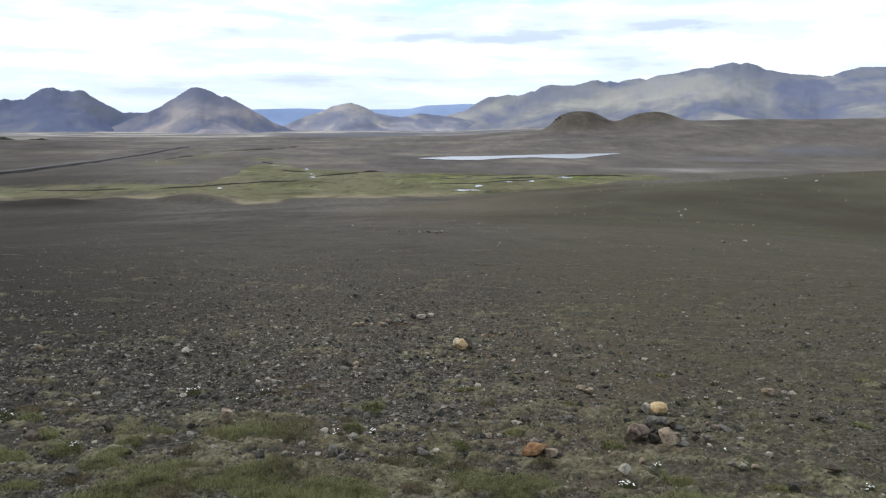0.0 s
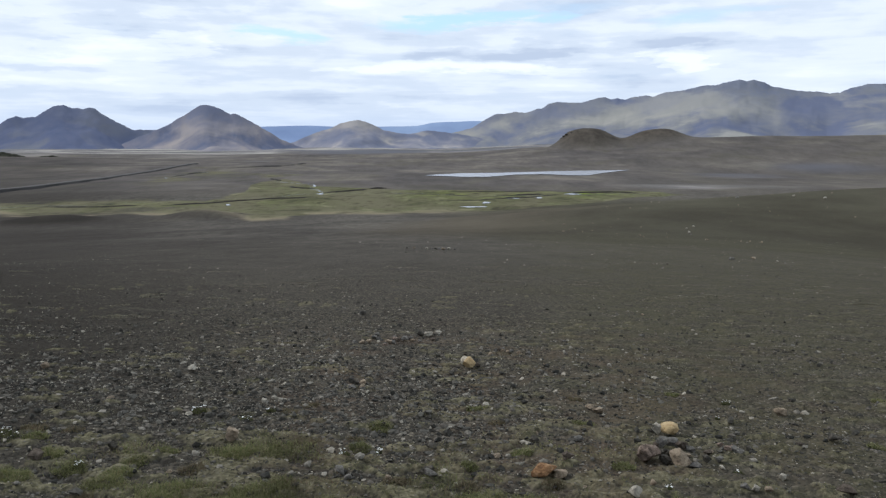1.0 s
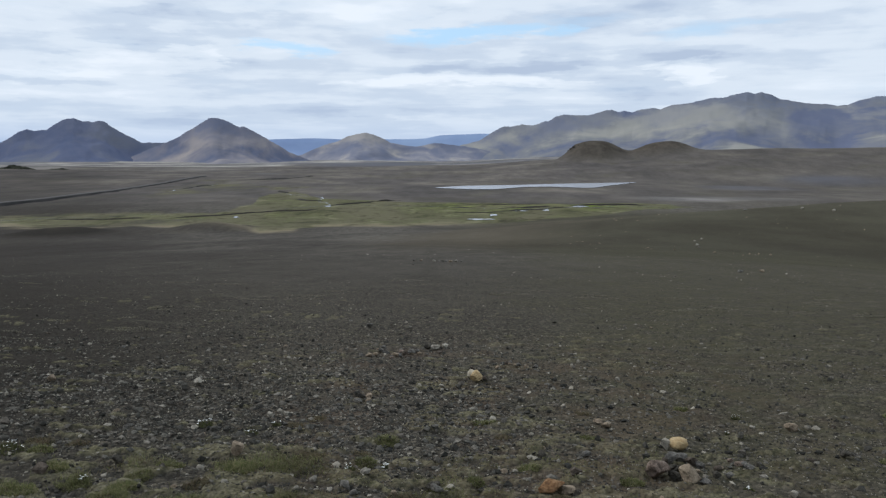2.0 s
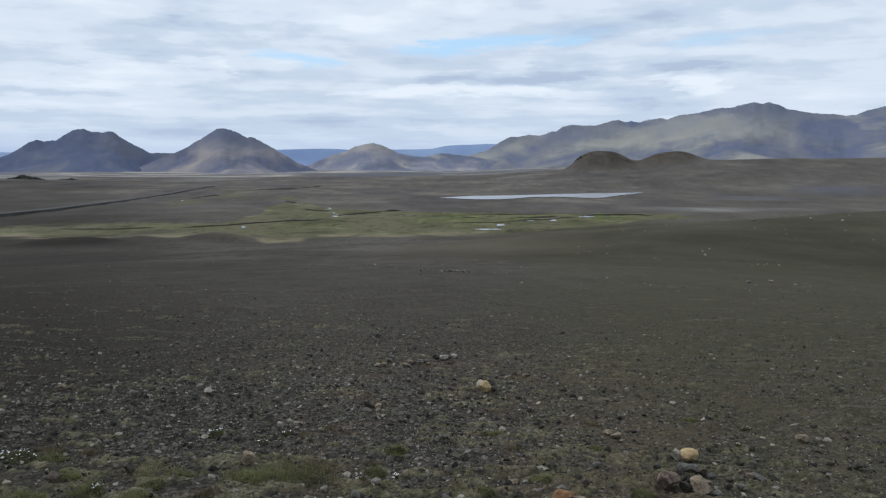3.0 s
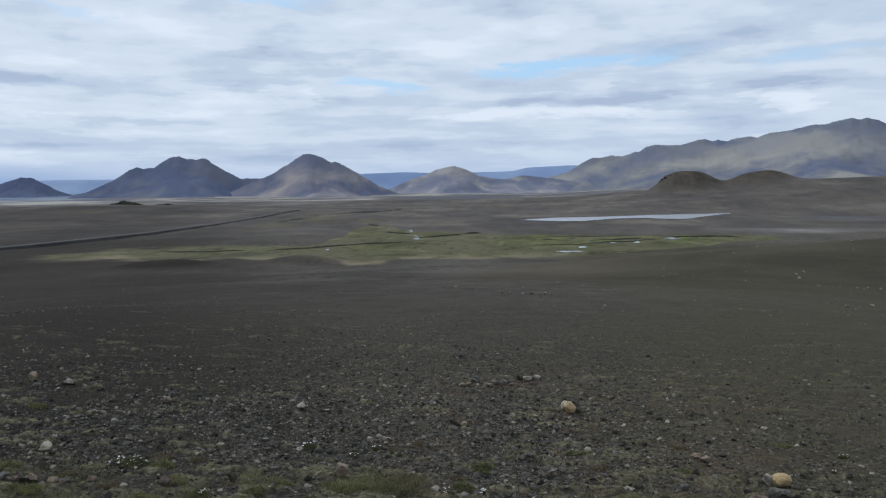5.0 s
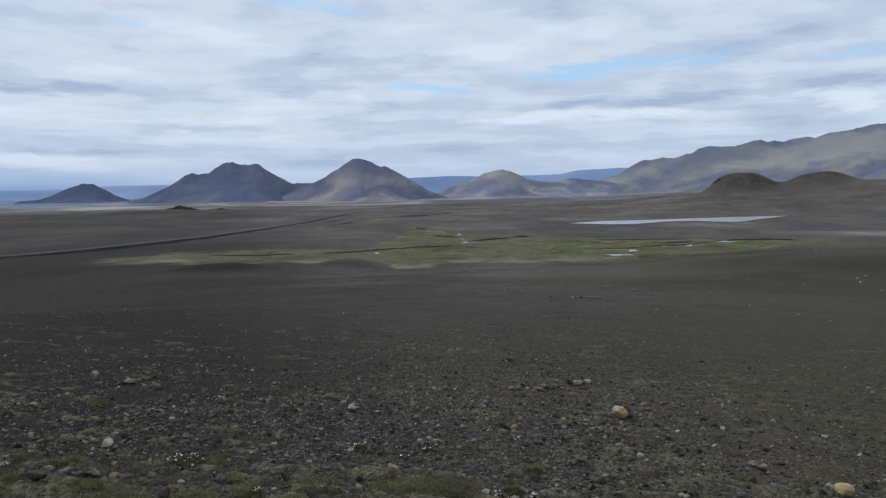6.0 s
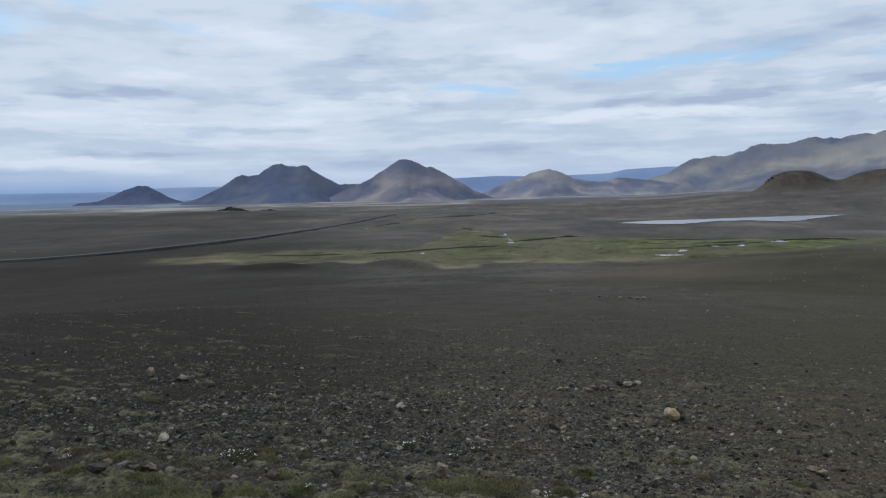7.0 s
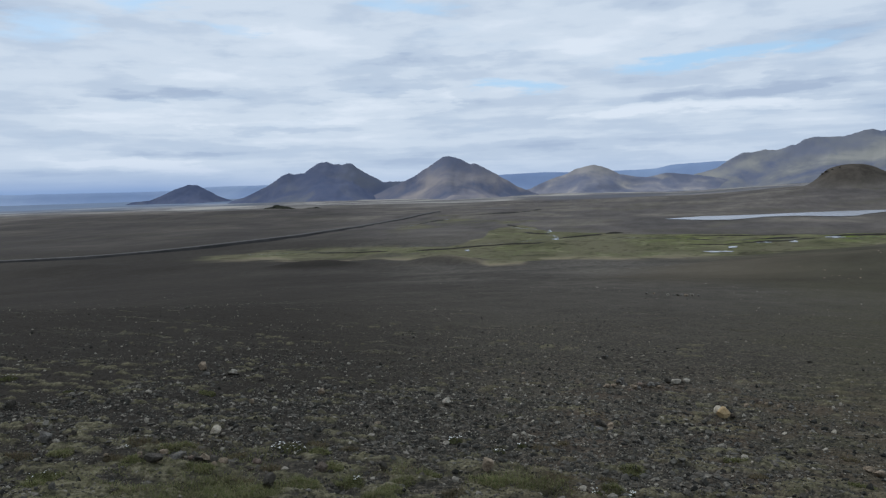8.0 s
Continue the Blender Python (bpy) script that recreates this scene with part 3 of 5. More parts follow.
def build_ground():
    az = np.concatenate([np.arange(-54, 36, 0.15), np.arange(36, 306, 3.0)])
    # rings close together where the eye comes near, wider apart down the slope
    rr = np.concatenate([[0.15, 0.3, 0.5, 0.7, 0.9], np.geomspace(1.1, 3.3, 24, endpoint=False), np.geomspace(3.3, 14, 270, endpoint=False), np.geomspace(14, 60, 105, endpoint=False), np.geomspace(60, 4880, 270)])
    a, r = np.meshgrid(np.radians(az), rr)
    x, y = r * np.sin(a), r * np.cos(a)
    z = ground(x, y)
    verts = np.stack([x, y, z], -1).reshape(-1, 3)
    n = len(verts)
    verts = np.vstack([verts, [0, 0, float(ground(0, 0))]])
    cols = len(az)
    quads = grid_quads(len(rr), cols, True)
    j = np.arange(cols)
    me = mesh_from("ground", verts, quads, np.stack([np.full(cols, n), (j + 1) % cols, j], -1))
    X, Y = verts[:, 0], verts[:, 1]
    R, A = np.hypot(X, Y), np.degrees(np.arctan2(X, Y))
    add_mask(me, "moss", moss_cover(X, Y) * (1 - ease(R, 25, 60)))
    add_mask(me, "strip", strip_cover(X, Y) * (1 - ease(R, 18, 24)))
    add_mask(me, "turf", ease(R, 4.5, 9) * (1 - 0.6 * ease(R, 30, 90)) * (1 - ease(R, 120, 260)) * (0.3 + 0.7 * ease(fbm(X, Y, 7, 3, 61), -0.25, 0.4)))
    add_mask(me, "olive", ease(A + 4 * fbm(X, Y, 5, 3, 79), -2, 15) * ease(R, 3, 6) * (1 - ease(R, 50, 130)))
    add_mask(me, "heath", ease(R, 3.5, 4.5) * (1 - ease(R, 9, 14)) * ease(A, -22, -6) * (1 - 0.6 * ease(A, 12, 24)))
    m, lush, sand = meadow_masks(X, Y)
    add_mask(me, "sand", sand)
    add_mask(me, "meadow", m)
    add_mask(me, "lush", lush)
    edge = R + 9 * fbm(X, Y, 30, 3, 65)
    add_mask(me, "ash", 0.55 * ease(edge, 11, 35) + 0.45 * ease(edge, 35, 110))
    add_mask(me, "black", ease(-A + 5 * fbm(X, Y, 40, 3, 75), 8, 34) * ease(R, 3, 9) * (1 - 0.35 * ease(R, 380, 600)) * (1 - ease(R, 1300, 1450)) * (1 - 0.8 * (1 - ease(-A, 20, 29)) * ease(R, 330, 420)) + 0.45 * lump(X, Y, -28.3, 312, 19, 13, 4) + 0.45 * lump(X, Y, -18.2, 309, 14, 12, 4))
    hums = np.clip(1.3 * lump(X, Y, 10.25, 1268, 55, 64, 4.5) + 1.2 * lump(X, Y, 15.1, 1290, 58, 58, 4.0), 0, 1)
    add_mask(me, "brown", ease(A + 3 * fbm(X, Y, 60, 3, 67), -4, 6) * ease(edge, 62 - 0.3 * A, 92 - 0.3 * A) * (1 - ease(R, 360, 470)))
    add_mask(me, "hummock", hums)
    add_mask(me, "ruddy", 0.75 * np.clip(lump(X, Y, 1.5, 175, 20, 75, 3) + lump(X, Y, 6.5, 265, 26, 70, 3) + 0.8 * lump(X, Y, -2, 120, 12, 30, 3), 0, 1))
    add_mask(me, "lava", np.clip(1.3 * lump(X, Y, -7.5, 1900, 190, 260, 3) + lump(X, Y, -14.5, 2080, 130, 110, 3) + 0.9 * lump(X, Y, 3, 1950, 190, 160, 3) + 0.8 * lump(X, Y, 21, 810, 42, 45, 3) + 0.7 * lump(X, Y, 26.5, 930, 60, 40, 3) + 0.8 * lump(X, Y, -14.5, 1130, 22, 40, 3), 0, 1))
    # where the haze blue is painted on, far out on one hand
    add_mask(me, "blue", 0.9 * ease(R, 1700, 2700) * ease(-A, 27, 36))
    add_mask(me, "plain", (1 - hums) * (1 - 0.3 * ease(A, 8, 17)) * ease(R + 40 * fbm(X, Y, 120, 3, 69), 430, 600))
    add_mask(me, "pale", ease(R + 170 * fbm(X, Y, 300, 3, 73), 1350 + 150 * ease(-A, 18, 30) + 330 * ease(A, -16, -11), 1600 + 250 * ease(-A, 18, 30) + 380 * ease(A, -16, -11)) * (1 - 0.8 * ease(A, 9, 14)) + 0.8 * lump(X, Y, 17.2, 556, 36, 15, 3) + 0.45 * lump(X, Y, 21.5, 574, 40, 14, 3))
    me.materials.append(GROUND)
    return tagged(new("ground", me), "dark volcanic gravel slope and plain with patchy moss", "ground", kind="structure")


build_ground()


def build_lake():
    az = np.linspace(-1.88, 13.28, 120)
    k = np.linspace(0, 1, 9)
    wob = 1.5 * fbm(az * 10, az * 0, 6, 3, 81)
    n, f = lake_near(az) + wob, lake_far(az) + wob
    r = n[None] + (f - n)[None] * k[:, None]
    a = np.radians(az)[None] + 0 * r
    verts = np.stack([r * np.sin(a), r * np.cos(a), np.full_like(r, LAKE_Z)], -1).reshape(-1, 3)
    me = mesh_from("lake", verts, grid_quads(9, 120))
    me.materials.append(LAKE)
    tagged(new("lake", me), "long shallow lake reflecting the pale sky", "lake", kind="structure")


build_lake()


# ---- mountains ----
def mountain(name, label, mat, dist, skyline, slope=0.55, rough=1.0, back=1.0, size=None, cols=240, rows=64, seed=1, patches=()):
    """A mountain whose ridge passes through bearings and heights (degrees above the eye) at a distance; gullied flanks fall to the plain."""
    azs = np.array([p[0] for p in skyline])
    els = np.array([p[1] for p in skyline])
    u = np.linspace(azs[0], azs[-1], cols)
    ridge = EYE + dist * np.tan(np.radians(np.interp(u, azs, els)))
    foot = FLOOR - 6
    tall = float(ridge.max() - foot)
    ridge = ridge + 0.017 * tall * rough * fbm(u * 10, u * 0 + seed, 4, 5, seed, 0.75)
    wide = max(3, cols // 14)
    bell = np.hanning(2 * wide + 1)
    soft = np.convolve(np.pad(ridge, wide, mode="edge"), bell / bell.sum(), mode="valid")
    v = np.linspace(-1, 1, rows)
    v = np.sign(v) * np.abs(v) ** 1.35
    reach = 1.75 * tall / slope
    uu, vv = np.meshgrid(u, v * reach)
    span = np.radians(1) * dist
    bulge = fbm(uu * span / (0.9 * tall), vv / (0.9 * tall), 1.0, 3, seed + 19)
    # concave flanks: steep under the crest, running out in a long skirt
    local = reach * np.clip((soft - foot) / tall, 0.22, 1.0)[None] * (1 + 0.22 * bulge)
    away = np.clip(np.abs(vv) / local, 0, 1)
    crest = ridge[None] + (soft - ridge)[None] * ease(away, 0.0, 0.10)
    z = foot + (crest - foot) * (1 - away) ** 1.75
    gully = fbm(uu * span / (0.5 * tall) + 0.8 * bulge, vv / (0.8 * tall) + 3, 1.0, 5, seed + 9)
    z = z - 0.045 * tall * rough * np.abs(gully) * ease(away, 0.02, 0.3) * (1 - away)
    hollow = fbm(uu * span / (0.42 * tall) + 0.4 * (z - foot) / tall, (z - foot) / (0.30 * tall), 1.0, 5, seed + 29, 0.55)
    r = dist + vv * np.where(vv > 0, back, 1.0) + 0.075 * tall * hollow * ease(away, 0.0, 0.2)
    a = np.radians(uu)
    verts = np.stack([r * np.sin(a), r * np.cos(a), z], -1).reshape(-1, 3)
    me = mesh_from(name, verts, grid_quads(rows, cols))
    # sun patches and cloud shade painted as pale and dark fields on the flanks, by bearing and height
    el = np.degrees(np.arctan2(z - EYE, r))
    el = el + 0.35 * fbm(uu, vv / 90, 2.0, 4, seed + 41)
    au = uu + 0.9 * fbm(uu, z / 22, 1.5, 4, seed + 47)
    field = np.zeros_like(z)
    for a0, e0, wa, we, amount in patches:
        field = field + amount * np.exp(-(((au - a0) / wa) ** 2 + ((el - e0) / we) ** 2))
    add_mask(me, "field", field.ravel())
    me.materials.append(mat)
    return tagged(new(name, me), label, "mountain", "mountains round the plain")


# the air's haze is put into these base colours as a blue tint
ASH = mountain_material("hazy_dusky_ash_slope", (0.098, 0.116, 0.182), (0.120, 0.134, 0.196), (0.158, 0.166, 0.196), 200, 0.8, (0.112, 0.122, 0.168), 30, 90)
TAN = mountain_material("hazy_tan_ash_slope", (0.128, 0.141, 0.198), (0.213, 0.204, 0.230), (0.330, 0.295, 0.280), 200, 0.8, (0.122, 0.132, 0.178), 25, 95)
RANGE = mountain_material("hazy_mossy_range_slope", (0.132, 0.147, 0.208), (0.210, 0.212, 0.220), (0.330, 0.318, 0.282), 300, 0.8, (0.134, 0.146, 0.182), 95, 200)
HILL = mountain_material("hazy_pale_hill_slope", (0.172, 0.184, 0.240), (0.250, 0.246, 0.276), (0.41, 0.378, 0.345), 160, 0.6, (0.205, 0.197, 0.205), 15, 70)
FAR_BLUE = mountain_material("haze_blue_mountain", (0.21, 0.275, 0.425), (0.235, 0.305, 0.455), (0.27, 0.345, 0.49), 700)
FAR_PALE = mountain_material("haze_pale_plateau", (0.23, 0.30, 0.45), (0.27, 0.34, 0.49), (0.32, 0.39, 0.53), 900)

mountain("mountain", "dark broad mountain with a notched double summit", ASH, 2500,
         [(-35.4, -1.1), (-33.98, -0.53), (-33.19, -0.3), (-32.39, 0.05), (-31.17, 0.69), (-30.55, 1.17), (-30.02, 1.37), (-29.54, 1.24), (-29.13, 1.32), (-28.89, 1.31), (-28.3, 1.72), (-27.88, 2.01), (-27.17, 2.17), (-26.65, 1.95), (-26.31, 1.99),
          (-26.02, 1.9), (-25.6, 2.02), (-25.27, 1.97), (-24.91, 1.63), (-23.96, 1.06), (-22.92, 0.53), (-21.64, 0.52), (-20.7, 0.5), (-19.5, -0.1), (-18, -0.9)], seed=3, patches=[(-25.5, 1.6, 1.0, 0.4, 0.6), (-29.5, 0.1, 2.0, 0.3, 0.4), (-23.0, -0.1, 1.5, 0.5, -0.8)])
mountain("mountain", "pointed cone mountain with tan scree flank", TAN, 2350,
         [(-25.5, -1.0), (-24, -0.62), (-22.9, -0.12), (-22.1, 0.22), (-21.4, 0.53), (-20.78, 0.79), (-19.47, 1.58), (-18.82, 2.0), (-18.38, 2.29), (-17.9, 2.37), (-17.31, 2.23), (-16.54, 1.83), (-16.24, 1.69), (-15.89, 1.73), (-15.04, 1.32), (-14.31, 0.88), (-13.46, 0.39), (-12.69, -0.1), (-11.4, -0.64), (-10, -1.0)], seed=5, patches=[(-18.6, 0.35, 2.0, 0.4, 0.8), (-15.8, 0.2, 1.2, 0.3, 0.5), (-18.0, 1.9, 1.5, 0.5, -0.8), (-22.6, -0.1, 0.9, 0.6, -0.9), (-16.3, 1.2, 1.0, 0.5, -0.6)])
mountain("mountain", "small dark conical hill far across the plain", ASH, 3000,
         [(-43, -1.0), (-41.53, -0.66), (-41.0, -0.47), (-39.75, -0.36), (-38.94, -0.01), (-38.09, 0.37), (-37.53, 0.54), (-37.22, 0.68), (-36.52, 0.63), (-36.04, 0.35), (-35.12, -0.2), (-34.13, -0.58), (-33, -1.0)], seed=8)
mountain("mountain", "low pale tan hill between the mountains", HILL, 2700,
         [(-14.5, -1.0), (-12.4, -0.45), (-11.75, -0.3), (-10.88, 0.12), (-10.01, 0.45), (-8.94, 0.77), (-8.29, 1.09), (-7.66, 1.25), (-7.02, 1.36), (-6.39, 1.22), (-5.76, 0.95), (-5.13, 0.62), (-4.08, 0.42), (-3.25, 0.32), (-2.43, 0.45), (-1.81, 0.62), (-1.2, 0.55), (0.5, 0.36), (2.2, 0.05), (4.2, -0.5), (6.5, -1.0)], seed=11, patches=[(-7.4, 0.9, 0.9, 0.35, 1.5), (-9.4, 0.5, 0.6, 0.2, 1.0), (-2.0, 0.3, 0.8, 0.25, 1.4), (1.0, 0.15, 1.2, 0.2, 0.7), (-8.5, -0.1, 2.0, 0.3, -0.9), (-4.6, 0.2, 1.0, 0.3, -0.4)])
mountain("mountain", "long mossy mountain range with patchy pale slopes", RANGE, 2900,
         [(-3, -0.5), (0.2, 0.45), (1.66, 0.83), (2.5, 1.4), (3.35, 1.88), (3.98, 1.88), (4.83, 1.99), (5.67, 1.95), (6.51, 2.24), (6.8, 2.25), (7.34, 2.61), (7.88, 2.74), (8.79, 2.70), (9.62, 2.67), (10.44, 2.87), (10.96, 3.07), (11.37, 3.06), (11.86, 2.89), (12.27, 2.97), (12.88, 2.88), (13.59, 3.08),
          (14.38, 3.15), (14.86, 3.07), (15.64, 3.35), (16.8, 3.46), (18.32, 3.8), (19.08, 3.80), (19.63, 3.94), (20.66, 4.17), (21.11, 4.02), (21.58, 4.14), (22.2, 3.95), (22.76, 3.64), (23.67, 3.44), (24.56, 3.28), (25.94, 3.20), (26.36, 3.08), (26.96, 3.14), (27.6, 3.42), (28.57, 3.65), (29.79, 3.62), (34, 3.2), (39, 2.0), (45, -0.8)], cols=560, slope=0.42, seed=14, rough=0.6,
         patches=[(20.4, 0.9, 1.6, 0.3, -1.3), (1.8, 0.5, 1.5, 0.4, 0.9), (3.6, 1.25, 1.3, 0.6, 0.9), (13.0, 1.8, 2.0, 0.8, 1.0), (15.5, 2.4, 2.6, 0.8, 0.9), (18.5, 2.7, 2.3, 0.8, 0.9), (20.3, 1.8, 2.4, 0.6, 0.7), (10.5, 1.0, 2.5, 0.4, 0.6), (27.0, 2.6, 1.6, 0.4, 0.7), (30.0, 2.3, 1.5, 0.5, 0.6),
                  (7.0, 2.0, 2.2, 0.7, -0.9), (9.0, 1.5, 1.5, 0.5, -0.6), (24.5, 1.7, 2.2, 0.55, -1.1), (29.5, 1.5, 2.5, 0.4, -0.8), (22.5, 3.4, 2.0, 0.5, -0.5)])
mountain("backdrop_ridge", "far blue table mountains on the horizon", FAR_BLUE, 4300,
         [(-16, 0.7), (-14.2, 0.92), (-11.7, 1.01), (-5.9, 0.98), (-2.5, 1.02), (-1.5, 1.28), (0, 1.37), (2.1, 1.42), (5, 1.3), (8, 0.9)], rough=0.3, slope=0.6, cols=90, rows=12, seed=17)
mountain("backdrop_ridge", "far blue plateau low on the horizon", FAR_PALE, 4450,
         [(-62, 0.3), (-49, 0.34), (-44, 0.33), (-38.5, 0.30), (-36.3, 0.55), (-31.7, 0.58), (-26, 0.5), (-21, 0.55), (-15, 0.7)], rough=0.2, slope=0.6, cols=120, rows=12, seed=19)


def black_mound(b, r, wide, tall, seed):
    """A low crater heap of black scoria alone on the plain."""
    k = np.linspace(0, 2 * math.pi, 48, endpoint=False)
    q = np.linspace(1.0, 0.0, 14)
    kk, qq = np.meshgrid(k, q)
    n = fbm(np.cos(kk) * 2 * qq, np.sin(kk) * 2 * qq, 1.0, 4, seed, 0.6)
    u, v = wide * qq * np.cos(kk) * (1 + 0.2 * n), 0.8 * wide * qq * np.sin(kk) * (1 + 0.2 * n)
    z = tall * (1 - qq ** 1.5) * (1 + 0.45 * n) - 1.2
    c = at(b, r)
    verts = np.stack([c.x + u, c.y + v, c.z + z], -1).reshape(-1, 3)
    me = mesh_from("scoria_mound", verts, grid_quads(14, 48, True))
    me.materials.append(SCORIA)
    return tagged(new("scoria_mound", me), "low black scoria mound alone on the plain", "mound", "scoria mounds on the plain")


SCORIA, _tr, _b = material("black_scoria", 1.0)
_b.inputs["Specular IOR Level"].default_value = 0.02
link(_tr, ramp(_tr, noise_fac(_tr, place_vec(_tr), 0.15, 5, 0.65), [(0.4, (0.016, 0.017, 0.013)), (0.6, (0.050, 0.050, 0.036))]), _b.inputs["Base Color"])
black_mound(-30.9, 1480, 34, 7.5, 23)
black_mound(-28.4, 1480, 22, 4.0, 29)


# ---- road and streams ----
def ribbon(points, step=6.0):
    """Evenly spaced places along a smooth line through bearings and distances."""
    p = np.array([(r * math.sin(radians(b)), r * math.cos(radians(b))) for b, r in points])
    t = np.concatenate([[0], np.cumsum(np.hypot(*np.diff(p, axis=0).T))])
    s = np.arange(0, t[-1], step)
    q = np.stack([np.interp(s, t, p[:, 0]), np.interp(s, t, p[:, 1])], -1)
    for _ in range(12):
        q[1:-1] = 0.25 * q[:-2] + 0.5 * q[1:-1] + 0.25 * q[2:]
    d = np.gradient(q, axis=0)
    d /= np.linalg.norm(d, axis=1)[:, None]
    return q, np.stack([d[:, 1], -d[:, 0]], -1)


ROAD = [(-61.4, 481), (-49.4, 461), (-48.3, 461), (-47.1, 464), (-46.0, 461), (-44.8, 463), (-43.6, 463), (-42.4, 460), (-41.2, 460), (-39.9, 464), (-38.6, 467), (-37.3, 474), (-36.0, 481), (-34.6, 487), (-33.2, 499), (-31.9, 523), (-30.5, 541), (-29.0, 573), (-27.6, 597), (-26.2, 630), (-24.7, 683), (-23.3, 772), (-21.8, 828), (-20.3, 865), (-18.8, 1019)]


def build_road():
    q, nrm = ribbon(ROAD, 8)
    z = ground(q[:, 0], q[:, 1], False)
    for _ in range(10):
        z[1:-1] = 0.25 * z[:-2] + 0.5 * z[1:-1] + 0.25 * z[2:]
    cross = [(-6.0, -1.2), (-3.3, 0.95), (-3.0, 1.05), (0.0, 1.15), (3.0, 1.05), (3.3, 0.95), (6.0, -1.2)]
    s = np.arange(len(q)) * 8.0
    lift = 0.05 + 0.6 * np.exp(-((np.degrees(np.arctan2(q[:, 0], q[:, 1])) + 33.5) / 6) ** 2) + 0.15 * fbm(s, s * 0, 120, 2, 27)
    verts = np.concatenate([np.column_stack([q + nrm * o, z + h + (lift if h > 0 else 0)]) for o, h in cross])
    n = len(q)
    me = mesh_from("road", verts.reshape(-1, 3), grid_quads(len(cross), n))
    m, tr, bsdf = material("road_gravel", 1.0)
    bsdf.inputs["Specular IOR Level"].default_value = 0.05
    c = ramp(tr, noise_fac(tr, place_vec(tr), 0.06, 5, 0.55), [(0.4, (0.032, 0.031, 0.030)), (0.6, (0.050, 0.047, 0.045))])
    link(tr, c, bsdf.inputs["Base Color"])
    me.materials.append(m)
    # the top strip is coloured paler than the banks
    top, tr, bsdf = material("paler_road_top", 1.0)
    bsdf.inputs["Specular IOR Level"].default_value = 0.05
    c = ramp(tr, noise_fac(tr, place_vec(tr), 0.3, 6, 0.65), [(0.4, (0.070, 0.066, 0.063)), (0.6, (0.120, 0.112, 0.105))])
    link(tr, c, bsdf.inputs["Base Color"])
    me.materials.append(top)
    strip = np.repeat(np.arange(len(cross) - 1), n - 1)
    me.polygons.foreach_set("material_index", ((strip > 0) & (strip < len(cross) - 2)).astype(np.int32))
    tagged(new("road", me), "dark gravel road on a low embankment", "road", kind="structure")


def build_stream(name, points, width, label, seed):
    q, nrm = ribbon(points, 2.0)
    s = np.arange(len(q)) * 2.0
    off = 9.0 * fbm(s, s * 0, 40, 3, seed)
    w = width * (0.7 + 0.6 * np.clip(fbm(s, s * 0 + 5, 22, 2, seed + 1) + 0.3, 0, 1.3))
    c = q + nrm * off[:, None]
    z = ground(c[:, 0], c[:, 1])
    verts = np.concatenate([np.column_stack([c + nrm * (o * w)[:, None], z + h]) for o, h in ((-1, -0.04), (-0.7, 0.05), (0.7, 0.05), (1, -0.04))])
    me = mesh_from(name, verts, grid_quads(4, len(q)))
    me.materials.append(STREAM)
    tagged(new(name, me), label, "stream", kind="structure")


def build_bank(points, width, seed, tall=0.95, least=0.35, stray=4.0, mat=None, name="stream_bank", label="dark eroded peat bank beside the stream"):
    """A dark broken edge where water or wind has cut into the turf; its steep side faces down the valley's near slope."""
    q, nrm = ribbon(points, 2.0 if width < 2.5 else 4.0)
    s = np.arange(len(q)) * 2.0
    c = q + nrm * (stray * fbm(s, s * 0, 42, 4, seed))[:, None]
    ends = ease(np.minimum(s, s[-1] - s), -1, 0.12 * s[-1])
    w = width * np.clip(least + 0.3 + 1.5 * fbm(s, s * 0 + 5, 26, 3, seed + 1), 0.3 * least, 1.2) * ends + 0.004
    z = ground(c[:, 0], c[:, 1])
    high = tall * w / width
    verts = np.concatenate([np.column_stack([c + nrm * (o * w)[:, None], z + h * high - 0.05]) for o, h in ((-1, 0), (-0.8, 0.8), (0.2, 1.0), (1, 0))])
    me = mesh_from(name, verts, grid_quads(4, len(q)))
    me.materials.append(mat or PEAT)
    tagged(new(name, me), label, "bank", kind="structure")


PEAT, _tr, _b = material("dark_peat", 0.95)
link(_tr, ramp(_tr, noise_fac(_tr, place_vec(_tr), 0.8, 5, 0.65), [(0.4, (0.010, 0.009, 0.007)), (0.6, (0.032, 0.026, 0.018))]), _b.inputs["Base Color"])

build_road()
build_bank([(-30.1, 417), (-27.6, 406), (-25.7, 398), (-23.9, 398), (-22.6, 396)], 1.0, 121, 0.5)
build_bank([(-21.9, 396), (-20.2, 394), (-18.6, 398), (-17.4, 406), (-16.2, 410), (-14.2, 416), (-13, 421), (-11.3, 419), (-10.3, 434)], 1.1, 123, 0.55, 0.5, 2.5)
build_bank([(-10.26, 458), (-8.8, 468), (-7.7, 476), (-6.2, 496)], 1.2, 125, 0.7)
build_bank([(-7.7, 486), (-6.2, 496), (-5.0, 503), (-4.0, 508)], 2.0, 129, 1.3, 0.6, 2.0)
build_bank([(-12.7, 537), (-12.1, 523), (-11.5, 510), (-10.0, 502)], 1.2, 131, 0.7)
build_bank([(-13.6, 640), (-13.3, 610), (-12.9, 606)], 1.2, 135, 0.7)
build_bank([(-1, 440), (2, 428), (6, 440), (10, 462), (15, 480)], 1.5, 133, 0.7)
build_bank([(-0.5, 398), (2, 396), (5, 418), (9, 446)], 1.4, 137, 0.6)
build_bank([(-22.5, 640), (-21, 668), (-19, 760), (-18.0, 800)], 1.6, 141, 0.9)
build_bank([(-3, 478), (0, 470), (3, 466), (7, 470)], 1.4, 149, 0.6)
